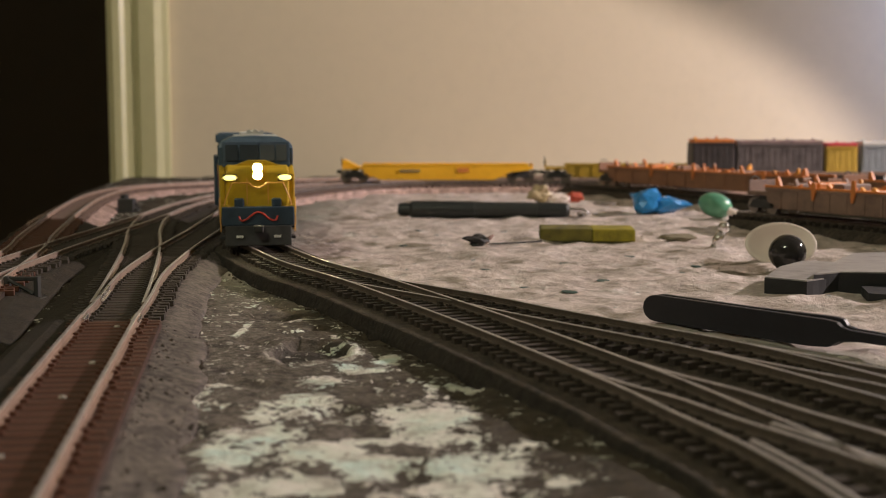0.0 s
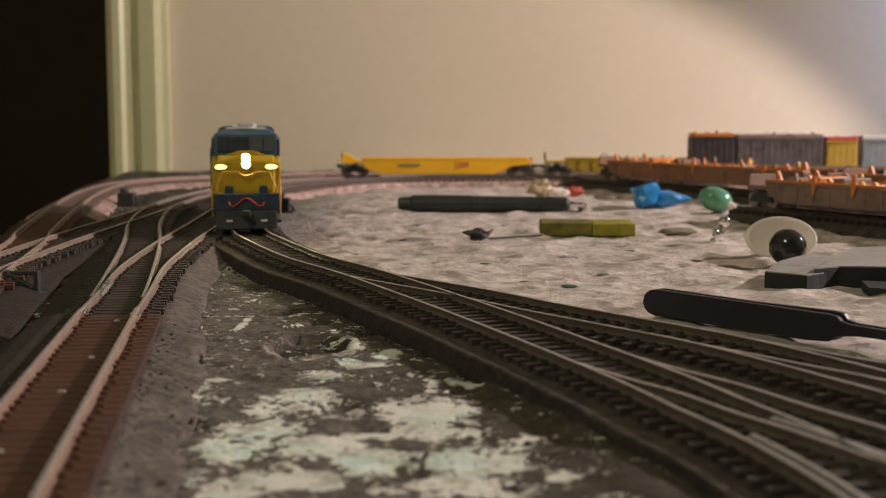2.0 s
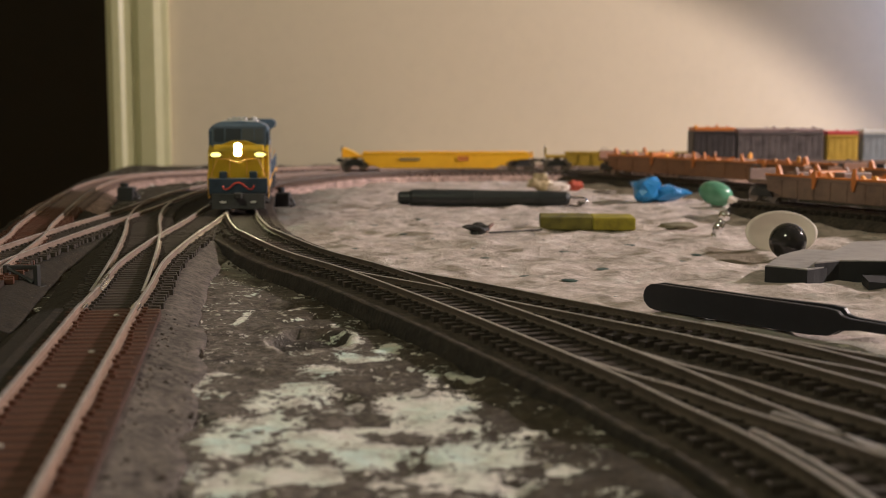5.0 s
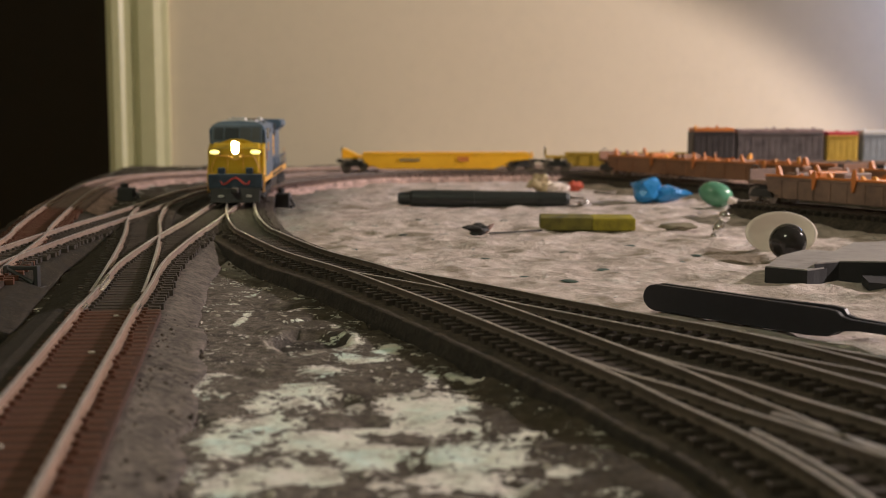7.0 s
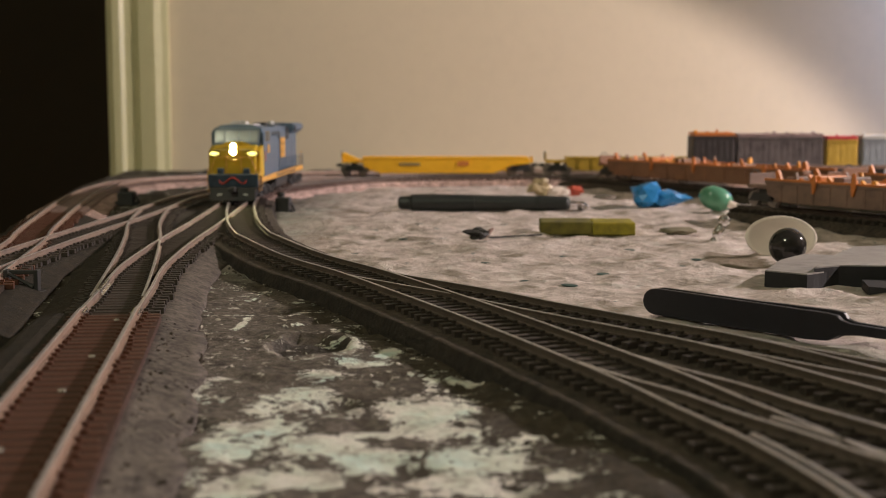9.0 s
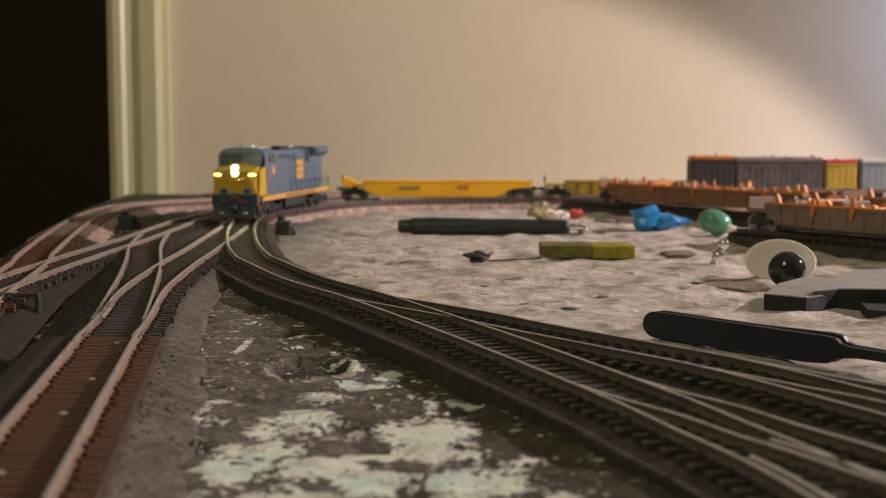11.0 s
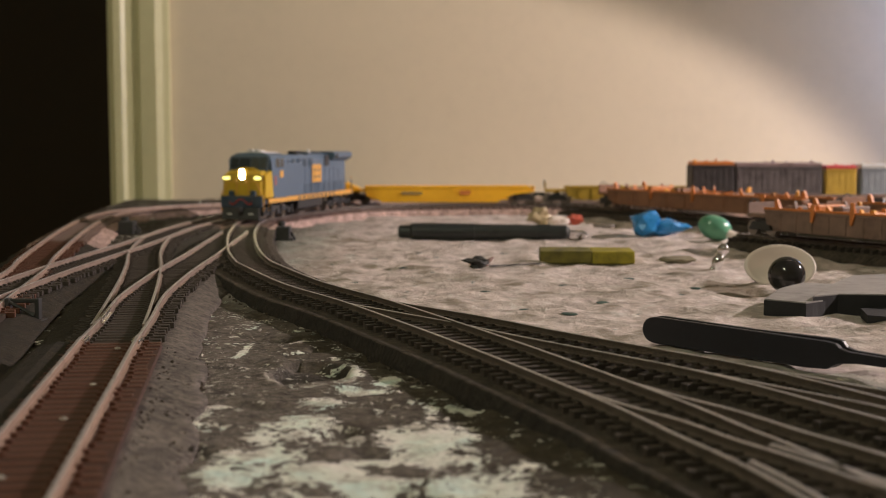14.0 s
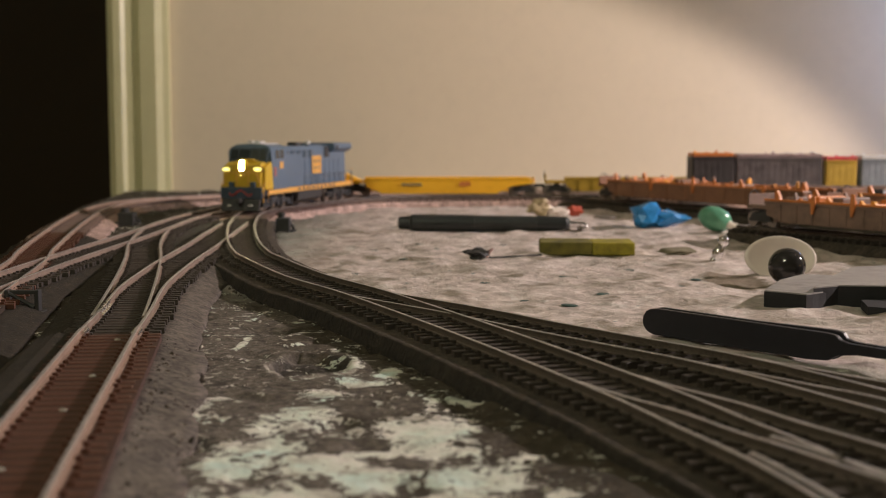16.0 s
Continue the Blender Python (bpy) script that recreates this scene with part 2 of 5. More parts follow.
# grey-brown rail side lightened by the warm light it catches, in the colour
LIT_RAIL_SIDE = painted("lit_grey_brown_rail_side", (0.33, 0.25, 0.205), 0.5, 0.35, 0.3, 900, 0.00006)
RAIL_SIDE = painted("dark_tarnished_rail_side", (0.12, 0.092, 0.075), 0.55, 0.2, 0.35, 900, 0.00006)


# ---- building helpers ----
def mesh_of(name, bm, *mats, smooth=False):
    me = bpy.data.meshes.new(name)
    bm.to_mesh(me)
    bm.free()
    for m in mats:
        me.materials.append(m)
    if smooth:
        for f in me.polygons:
            f.use_smooth = True
    return me


def part(name, bm, mat, parent=None, label="", smooth=False):
    ob = new(name, mesh_of(name, bm, mat, smooth=smooth))
    if parent is not None:
        ob.parent = parent
    return tagged(ob, label)


def thing(name, label, category, group="", kind="", m=None):
    ob = new(name)
    ob.empty_display_size = 0.01
    if m is not None:
        ob.matrix_basis = m
    return tagged(ob, label, category, group, kind)


def box(x0, x1, y0, y1, z0, z1, bev=0.0, bm=None, seg=2, m=None):
    b = bmesh.new()
    bmesh.ops.create_cube(b, size=1.0)
    bmesh.ops.scale(b, vec=(x1 - x0, y1 - y0, z1 - z0), verts=b.verts)
    bmesh.ops.translate(b, vec=((x0 + x1) / 2, (y0 + y1) / 2, (z0 + z1) / 2), verts=b.verts)
    if bev:
        bmesh.ops.bevel(b, geom=list(b.edges), offset=bev, segments=seg, profile=0.5, affect="EDGES")
    return joined(b, bm, m)


def joined(b, bm=None, m=None):
    """b, moved by m, added to bm when given."""
    if m is not None:
        bmesh.ops.transform(b, matrix=m, verts=b.verts)
    if bm is None:
        return b
    me = bpy.data.meshes.new("tmp")
    b.to_mesh(me)
    b.free()
    bm.from_mesh(me)
    bpy.data.meshes.remove(me)
    return bm


def tube(points, r, bm=None, sides=8, closed=False):
    """A round bar along points; r may be one radius or one for each point."""
    b = bmesh.new()
    pts = [Vector(p) for p in points]
    rs = r if isinstance(r, (list, tuple)) else [r] * len(pts)
    rings = []
    up = None
    for i, p in enumerate(pts):
        d = (pts[min(i + 1, len(pts) - 1)] - pts[max(i - 1, 0)]).normalized()
        if up is None:
            up = d.orthogonal().normalized()
        up = (up - d * up.dot(d)).normalized()
        side = d.cross(up)
        rings.append([b.verts.new(p + (up * math.cos(a) + side * math.sin(a)) * rs[i])
                      for a in [2 * math.pi * k / sides for k in range(sides)]])
    for u, v in zip(rings, rings[1:]):
        for k in range(sides):
            b.faces.new((u[k], u[(k + 1) % sides], v[(k + 1) % sides], v[k]))
    b.faces.new(list(reversed(rings[0])))
    b.faces.new(rings[-1])
    bmesh.ops.recalc_face_normals(b, faces=b.faces)
    return joined(b, bm)


def prism(outline, x0, x1, bev=0.0, bm=None, m=None, axis="x"):
    """An outline in (y, z) drawn out along x (or in (x, z) along y)."""
    b = bmesh.new()
    if axis == "x":
        a = [b.verts.new((x0, y, z)) for y, z in outline]
        c = [b.verts.new((x1, y, z)) for y, z in outline]
    elif axis == "y":
        a = [b.verts.new((x, x0, z)) for x, z in outline]
        c = [b.verts.new((x, x1, z)) for x, z in outline]
    else:
        a = [b.verts.new((x, y, x0)) for x, y in outline]
        c = [b.verts.new((x, y, x1)) for x, y in outline]
    n = len(outline)
    for i in range(n):
        b.faces.new((a[i], a[(i + 1) % n], c[(i + 1) % n], c[i]))
    b.faces.new(list(reversed(a)))
    b.faces.new(c)
    bmesh.ops.recalc_face_normals(b, faces=b.faces)
    if bev:
        bmesh.ops.bevel(b, geom=list(b.edges), offset=bev, segments=2, profile=0.5, affect="EDGES")
    return joined(b, bm, m)


def curve_through(points, step=0.004):
    """Evenly spaced points of a smooth line through the points (x, y)."""
    p = np.array(points, float)
    p = np.vstack([2 * p[0] - p[1], p, 2 * p[-1] - p[-2]])
    out = []
    for i in range(1, len(p) - 2):
        for u in np.linspace(0, 1, 40, endpoint=False):
            a, b, c, d = p[i - 1], p[i], p[i + 1], p[i + 2]
            out.append(0.5 * (2 * b + (c - a) * u + (2 * a - 5 * b + 4 * c - d) * u * u + (3 * b - a - 3 * c + d) * u ** 3))
    out.append(p[-2])
    out = np.array(out)
    for _ in range(30):
        out[1:-1] = 0.5 * out[1:-1] + 0.25 * (out[:-2] + out[2:])
    s = np.concatenate([[0], np.cumsum(np.linalg.norm(np.diff(out, axis=0), axis=1))])
    n = max(2, int(s[-1] / step))
    u = np.linspace(0, s[-1], n + 1)
    return np.stack([np.interp(u, s, out[:, 0]), np.interp(u, s, out[:, 1])], 1)


def tangents(line):
    d = np.gradient(line, axis=0)
    return d / np.linalg.norm(d, axis=1)[:, None]


def offset(line, w):
    """The line moved to its right by w."""
    d = tangents(line)
    return line + np.stack([d[:, 1], -d[:, 0]], 1) * w


def sweep(line, profile, bm=None, closed=True):
    """A profile of (sideways, z) drawn along the line."""
    b = bmesh.new() if bm is None else bm
    d = tangents(line)
    rings = [[b.verts.new((p[0] + t[1] * w, p[1] - t[0] * w, z)) for w, z in profile] for p, t in zip(line, d)]
    n = len(profile)
    for u, v in zip(rings, rings[1:]):
        for k in range(n):
            b.faces.new((u[k], u[(k + 1) % n], v[(k + 1) % n], v[k]))
    b.faces.new(rings[0])
    b.faces.new(list(reversed(rings[-1])))
    bmesh.ops.recalc_face_normals(b, faces=b.faces)
    return b


# ---- the room ----
def room():
    B = 1.55
    wall = part("wall_north", box(-0.337, 1.9, B, B + 0.1, -0.9, 1.5), WALL)
    tagged(wall, "beige painted wall lit by a warm lamp", "wall", kind="structure")
    over = part("wall_north_over_door", box(-1.2, -0.337, B, B + 0.1, 1.15, 1.5), WALL)
    tagged(over, "beige painted wall over the doorway", "wall", kind="structure")
    west = part("wall_north_west", box(-2.0, -1.2, B, B + 0.1, -0.9, 1.5), WALL)
    tagged(west, "beige painted wall beyond the doorway", "wall", kind="structure")
    for name, b, mat, cat in (("wall_east", box(1.9, 2.0, -1.8, B + 0.1, -0.9, 1.5), WALL, "wall"),
                              ("wall_south", box(-2.0, 2.0, -1.9, -1.8, -0.9, 1.5), WALL, "wall"),
                              ("wall_west", box(-2.1, -2.0, -1.8, B + 0.1, -0.9, 1.5), WALL, "wall"),
                              ("ceiling", box(-2.1, 2.0, -1.9, B + 0.1, 1.5, 1.6), CEIL, "ceiling"),
                              ("floor", box(-2.1, 2.0, -1.9, 3.2, -1.0, -0.9), FLOOR, "floor"),
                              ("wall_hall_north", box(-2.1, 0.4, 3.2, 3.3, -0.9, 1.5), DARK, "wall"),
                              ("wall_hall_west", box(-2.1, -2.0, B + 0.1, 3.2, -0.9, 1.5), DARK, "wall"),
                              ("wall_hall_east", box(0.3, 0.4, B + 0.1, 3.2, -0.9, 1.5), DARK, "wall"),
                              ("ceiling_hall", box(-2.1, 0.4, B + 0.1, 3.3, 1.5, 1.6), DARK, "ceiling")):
        tagged(part(name, b, mat), "plain painted " + cat + " closing the room", cat, kind="structure")
    # moulded door casing: stepped profile, and the jamb in the opening
    prof = [(-0.4115, B), (-0.4115, B - 0.012), (-0.403, B - 0.018), (-0.394, B - 0.018), (-0.389, B - 0.013), (-0.378, B - 0.012),
            (-0.371, B - 0.016), (-0.352, B - 0.017), (-0.344, B - 0.012), (-0.337, B - 0.010), (-0.337, B)]
    casing = part("trim_door", prism(prof, -0.9, 1.15, 0.0, axis="z"), TRIM)
    tagged(casing, "cream painted moulded door casing", "door casing", kind="structure")
    jamb = part("door_1_jamb", box(-0.399, -0.337, B + 0.002, B + 0.1, -0.9, 1.15, 0.001), TRIM)
    tagged(jamb, "cream painted door jamb at a dark open doorway", "door jamb", kind="structure")


room()


# ---- the layout table ----
def edge_x(y):
    return float(np.interp(y, [-0.4, 0.2, 0.74, 0.92, 1.21, 1.48, 1.54], [-0.25, -0.25, -0.268, -0.305, -0.362, -0.392, -0.396]))


def lumps(x, y):
    v = noise.noise(Vector((x * 22, y * 22, 3))) * 0.0004 + noise.noise(Vector((x * 70, y * 70, 7))) * 0.0005
    v += noise.noise(Vector((x * 190, y * 190, 1))) * 0.00035
    side = (x + 0.055) * 0.55 + (y - 0.50) * 0.62
    k = min(1.0, max(0.0, side * 30))
    v += k * (noise.noise(Vector((x * 30, y * 42, 11))) * 0.0024 + noise.noise(Vector((x * 85, y * 85, 4))) * 0.0010)
    v += k * 0.0022 * (0.35 - abs(noise.noise(Vector((x * 38 + 2, y * 52, 15)))) * 1.4)
    pit = noise.noise(Vector((x * 60 + 4, y * 60, 9)))
    r = math.hypot((x + 0.040) / 0.0125, (y - 0.372) / 0.0165) + 0.35 * noise.noise(Vector((x * 120, y * 120, 2)))
    v -= 0.0040 * min(1.0, max(0.0, (1.0 - r) * 5)) * (0.7 + 0.3 * noise.noise(Vector((x * 300, y * 300, 6))))
    v += 0.0007 * math.exp(-((r - 1.08) / 0.14) ** 2)
    v -= (1 - k) * 0.0016 * max(0.0, pit - 0.32) * 4
    heap = float(np.interp(y, [0.20, 0.29, 0.31, 0.335, 0.37], [0.0034, 0.0032, 0.0022, 0.0008, 0.0]))
    if heap:
        v += heap * min(1.0, max(0.0, 1 - (float(np.interp(y, [0.20, 0.29, 0.333, 0.37], [0.040, 0.026, 0.004, -0.014])) - x) / 0.022)) ** 2 * (1 if x < 0.06 else 0)
    return v - 0.0005


def ground():
    b = bmesh.new()
    ys = np.concatenate([np.linspace(-0.35, 0.14, 40), np.linspace(0.142, 0.75, 300), np.linspace(0.753, 1.545, 160)])
    us = np.concatenate([np.linspace(0, 0.62, 330), np.linspace(0.63, 1.5, 60)])
    rows = []
    for y in ys:
        e = edge_x(y)
        row = [b.verts.new((e + u, y, lumps(e + u, y) - 0.012 * max(0, 1 - u / 0.012) ** 2)) for u in us]
        low = b.verts.new((e - 0.001, y, -0.05))
        rows.append([low] + row)
    for u, v in zip(rows, rows[1:]):
        for k in range(len(u) - 1):
            b.faces.new((u[k], u[k + 1], v[k + 1], v[k]))
    g = part("ground", b, GROUND, smooth=True)
    tagged(g, "brown earth paint worn to white plaster on a layout table", "layout ground", kind="structure")


ground()

# ---- tracks ----
GAUGE, RAIL_Z, TIE_Z = 0.0173, 0.0095, 0.0070
RAIL_PROFILE = [(-0.0012, 0.0), (-0.0012, 0.0004), (-0.0004, 0.0007), (-0.0004, 0.0016), (-0.00058, 0.0019), (-0.00058, 0.0024),
                (-0.0004, 0.00254), (0.0004, 0.00254), (0.00058, 0.0024), (0.00058, 0.0019), (0.0004, 0.0016), (0.0004, 0.0007),
                (0.0012, 0.0004), (0.0012, 0.0)]


def rough_bed(line, top, foot, h, side):
    """A roadbed with crumbled shoulders."""
    b = bmesh.new()
    u = np.linspace(0, len(line) - 1, 2 * len(line) - 1)
    line = np.stack([np.interp(u, range(len(line)), line[:, 0]), np.interp(u, range(len(line)), line[:, 1])], 1)
    d = tangents(line)
    mid = (top + foot) / 2
    prof = [(0, h), (top - 0.0012, h), (top, h - 0.0003), (top + (mid - top) * 0.3, h * 0.8), (mid, h * 0.55), (mid + (foot - mid) * 0.5, h * 0.3), (foot, 0.0006), (foot, -0.003)]
    prof = [(w * side, z) for w, z in prof]
    rings = []
    for p, t in zip(line, d):
        ring = []
        for w, z in prof:
            x, y = p[0] + t[1] * w, p[1] - t[0] * w
            k = 1.0 if abs(w) > top - 0.001 and z > 0 else 0.0
            far = min(1.0, max(0.0, (abs(w) - 0.022) / 0.01))
            j = noise.noise_vector(Vector((x * 130, y * 130, z * 300))) * 0.0004 * k + noise.noise_vector(Vector((x * 45, y * 45, 5))) * (0.0004 + 0.004 * far) * k
            ring.append(b.verts.new((x + j.x, y + j.y, z + j.z * 0.6)))
        rings.append(ring)
    for u, v in zip(rings, rings[1:]):
        for k in range(len(prof) - 1):
            b.faces.new((u[k], u[k + 1], v[k + 1], v[k]))
    bmesh.ops.recalc_face_normals(b, faces=b.faces)
    # steep faces of narrow beds take the near-black tone: painted shade
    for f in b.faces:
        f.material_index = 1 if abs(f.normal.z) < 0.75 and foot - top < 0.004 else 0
    return b


def tie_mesh(name, length, mat):
    b = box(-length / 2, length / 2, -0.0013, 0.0013, -0.0020, 0.0, 0.00015, seg=1)
    for s in (-1, 1):
        for w in (-0.0021, 0.0021):
            box(s * GAUGE / 2 + w - 0.0007, s * GAUGE / 2 + w + 0.0007, -0.0009, 0.0009, -0.0002, 0.00075, 0, b)
    return mesh_of(name, b, mat)


TIE_MESHES = {"brown": tie_mesh("tie", 0.0300, TIE_BROWN), "black": tie_mesh("tie", 0.0305, TIE_BLACK), "brown_pink": tie_mesh("tie", 0.0305, TIE_BROWN_PINK)}
ALL_RAILS = []


def track(label, points, ties="black", spacing=0.0063, sink=0.0, bed=(0.0205, 0.0218, 0.0051), bed_mat=None, left_mat=None, far_bed=0, bank=False, fill=0.0018, join=False, rails=True,
          tie_from=0.0, rusty=False):
    """One stretch of track on its roadbed; with join the rails begin where they have left those already laid; rusty
    lightens the rail sides, painting in the warm light they catch.
    """
    line = curve_through(points)
    t = thing("railway_track", label, "model railway track", "tracks of the layout")
    top, foot, h = bed
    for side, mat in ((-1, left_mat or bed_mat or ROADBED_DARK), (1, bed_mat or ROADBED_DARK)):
        if far_bed:
            k = int(np.argmax(line[:, 1] > far_bed))
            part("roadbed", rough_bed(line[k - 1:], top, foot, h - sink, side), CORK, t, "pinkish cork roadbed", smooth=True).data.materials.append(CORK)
            part("roadbed", rough_bed(line[:k], top, foot, h - sink, side), mat, t, smooth=True).data.materials.append(BED_SIDE_SHADE)
        else:
            part("roadbed", rough_bed(line, top, foot, h - sink, side), mat, t, smooth=True).data.materials.append(BED_SIDE_SHADE)
    if bed_mat:
        half = 0.0160 if bank else 0.0122
        part("roadbed_top", sweep(line, [(-half, h - sink - 0.001), (-half, h - sink + fill), (half, h - sink + fill), (half, h - sink - 0.001)]), TIE_GAP if bank else BALLAST, t)
    if bank:
        soil = [(-0.0300, -0.002), (-0.0290, 0.0008), (-0.0220, 0.0062), (-0.0160, TIE_Z + 0.0010), (-0.0112, TIE_Z + 0.0006), (-0.0100, TIE_Z - 0.0010), (-0.0100, -0.002)]
        part("soil_bank", sweep(line, soil), EARTH_BED, t, "dark soil banked against the outer rail")
    d = tangents(line)
    s = np.concatenate([[0], np.cumsum(np.linalg.norm(np.diff(line, axis=0), axis=1))])
    u = spacing / 2
    rnd = random.Random(len(points))
    while u < s[-1]:
        if tie_from <= u:
            x, y = np.interp(u, s, line[:, 0]), np.interp(u, s, line[:, 1])
            dx, dy = np.interp(u, s, d[:, 0]), np.interp(u, s, d[:, 1])
            o = new("tie", TIE_MESHES["brown_pink" if far_bed and y > far_bed else ties])
            o.parent = t
            o.matrix_basis = pose(x, y, TIE_Z - sink + rnd.uniform(-0.0001, 0.0001), 0, 0, math.degrees(math.atan2(dy, dx)) - 90 + rnd.uniform(-1, 1)) @ Matrix.Diagonal((rnd.uniform(0.95, 1.07), 1, 1, 1))
        u += spacing
    if rails:
        for w in (-GAUGE / 2, GAUGE / 2):
            r = offset(line, w)
            if join and ALL_RAILS:
                others = np.vstack(ALL_RAILS)
                k = 0
                while k < len(r) - 2 and np.min(np.linalg.norm(others - r[k], axis=1)) < 0.0012:
                    k += 1
                r = r[k:]
            if len(r) > 2:
                o = part("rail", sweep(r, [(a, z + TIE_Z - sink) for a, z in RAIL_PROFILE]), RAIL, t)
                o.data.materials.append(RUST_RAIL if ties == "brown" else LIT_RAIL_SIDE if rusty else RAIL_SIDE)
                high = TIE_Z - sink + 0.0022
                for f in o.data.polygons:
                    f.material_index = 0 if f.center.z > high else 1
        for w in (-GAUGE / 2, GAUGE / 2):
            ALL_RAILS.append(curve_through(offset(line, w)[::6], 0.0012) if len(line) > 14 else offset(line, w))
    LAID.append(t)
    return line


LAID = []


def extra_rail(t, name, line, w, y0, y1, label, mat=None, lift=0.0):
    """A short rail beside the line, between two distances."""
    r = offset(line, w)
    r = r[(r[:, 1] >= y0) & (r[:, 1] <= y1)]
    part(name, sweep(r, [(a * 1.1, z + TIE_Z + lift) for a, z in RAIL_PROFILE]), mat or RAIL, t, label)


# main line: from the near right, past the turnouts, round the far curve behind
def right_of(points, w=GAUGE / 2):
    return [tuple(p) for p in offset(np.array(points, float), w)]


MAIN_LEFT = [(0.0655, 0.140), (0.0650, 0.165), (0.0636, 0.1898), (0.0603, 0.2099), (0.0553, 0.2302), (0.0484, 0.2508), (0.0404, 0.2765), (0.0303, 0.304), (0.018, 0.336),
             (0.0028, 0.3741), (-0.0162, 0.419), (-0.0398, 0.4725), (-0.0689, 0.5302), (-0.0985, 0.6094), (-0.1071, 0.636),
             (-0.1227, 0.7045), (-0.1415, 0.8136), (-0.1508, 0.8847), (-0.1565, 0.945), (-0.1550, 1.005), (-0.1300, 1.092), (-0.0816, 1.190), (0.02, 1.232), (0.16, 1.235), (0.32, 1.20)]
MAIN_POINTS = right_of(MAIN_LEFT)
MAIN = track("dark weathered track curving past turnouts on dark roadbed, side shade in its colour", MAIN_POINTS, bed=(0.0212, 0.0228, 0.0051), far_bed=0.93)
# branch towards the viewer, leaving the main line at the near turnout
extra_rail(LAID[-1], "guard_rail", MAIN, -GAUGE / 2 + 0.0030, 0.150, 0.232, "short guard rail inside the running rail")
NEAR_BRANCH = track("dark track leaving the main line at a turnout", right_of([(0.0235, 0.322), (0.0307, 0.3045), (0.0415, 0.2825), (0.0514, 0.2666), (0.0595, 0.2483), (0.0672, 0.2335), (0.074, 0.2190), (0.084, 0.195), (0.092, 0.17), (0.097, 0.145)], -0.0002 - GAUGE / 2), sink=0.0003, join=True)
extra_rail(LAID[-1], "guard_rail", NEAR_BRANCH, GAUGE / 2 - 0.0030, 0.150, 0.245, "short guard rail inside the running rail")
track("dark branch track beside the main line", right_of([(-0.066, 0.525), (-0.040, 0.4742), (-0.0171, 0.4434), (0.0031, 0.4177), (0.0209, 0.3912), (0.0367, 0.3698), (0.051, 0.3507), (0.0639, 0.3334), (0.0749, 0.3146), (0.0842, 0.2957), (0.0922, 0.2783), (0.0972, 0.2677), (0.108, 0.240), (0.12, 0.20)], -GAUGE / 2), sink=0.0006, join=True)
track("dark branch track leaving at a second turnout", right_of([(0.0650, 0.3330), (0.0775, 0.3160), (0.0890, 0.3000), (0.0975, 0.2890), (0.1025, 0.2812), (0.112, 0.265), (0.128, 0.235), (0.142, 0.205)], -GAUGE / 2), sink=0.0009, join=True)
# siding beside the viewer
track("brown-tied siding with shiny rails", [(-0.052, 0.06), (-0.0645, 0.135), (-0.0730, 0.1864), (-0.0840, 0.2543), (-0.0940, 0.3177), (-0.1045, 0.384)], "brown", 0.0059, 0, (0.0175, 0.030, 0.0049), ROADBED, EARTH_BED, bank=True, fill=0.00190)
SIDING = LAID[-1]
for x, y, m in ((-0.1131, 0.3848, 8), (-0.0960, 0.3835, 8)):
    j = part("rail_joiner", box(-0.0013, 0.0013, -0.0050, 0.0050, 0.0, 0.0016, 0.0003), BRIGHT_RAIL, SIDING, "bright metal rail joiner")
    j.matrix_basis = pose(x, y, TIE_Z + 0.0001, 0, 0, m)
TURN_A = track("grey track of a turnout towards the main line", [(-0.1045, 0.384), (-0.1105, 0.4273), (-0.1205, 0.4922), (-0.1262, 0.5551), (-0.1300, 0.6123), (-0.1335, 0.6861), (-0.139, 0.77), (-0.1445, 0.86)], "black", 0.0063, 0.0004, (0.0175, 0.027, 0.0049), ROADBED, EARTH_BED, rusty=True)
extra_rail(LAID[-1], "switch_blade", TURN_A, -GAUGE / 2 + 0.0004, 0.420, 0.452, "bright switch blade", BRIGHT_RAIL, 0.0002)
track("grey track running straight through a turnout", [(-0.1045, 0.384), (-0.1165, 0.45), (-0.1360, 0.55), (-0.1530, 0.63), (-0.1700, 0.7045), (-0.186, 0.80), (-0.1920, 0.90), (-0.180, 1.02)], "black", 0.0063, 0.0008, (0.0175, 0.027, 0.0049), EARTH_BED, join=True, rusty=True)
track("track crossing behind the turnout", [(-0.165, 0.36), (-0.1825, 0.46), (-0.1870, 0.55), (-0.1880, 0.65), (-0.1870, 0.75), (-0.1890, 0.85), (-0.1890, 0.93), (-0.178, 1.04), (-0.14, 1.17), (-0.06, 1.28), (0.06, 1.32), (0.3, 1.32)], "black", 0.0063, 0.0002, (0.0175, 0.024, 0.0049), EARTH_BED, far_bed=0.95, rusty=True)
track("outer track along the table edge", [(-0.142, 0.30), (-0.160, 0.38), (-0.180, 0.48), (-0.2025, 0.60), (-0.2193, 0.6686), (-0.2640, 0.8847), (-0.2870, 1.03), (-0.2890, 1.14), (-0.255, 1.215), (-0.19, 1.275), (-0.08, 1.345), (0.08, 1.39), (0.3, 1.40)], "brown", 0.0063, 0.0005, (0.0175, 0.026, 0.0049), EARTH_BED, far_bed=0.80, tie_from=0.16)



# ---- rolling stock ----
BLUE = painted("slate_blue_paint", (0.092, 0.142, 0.205), 0.42, 0, 0.14, 250, 0.00006)
NAVY = painted("dark_blue_paint", (0.040, 0.066, 0.100), 0.4, 0, 0.2, 250, 0.00006)
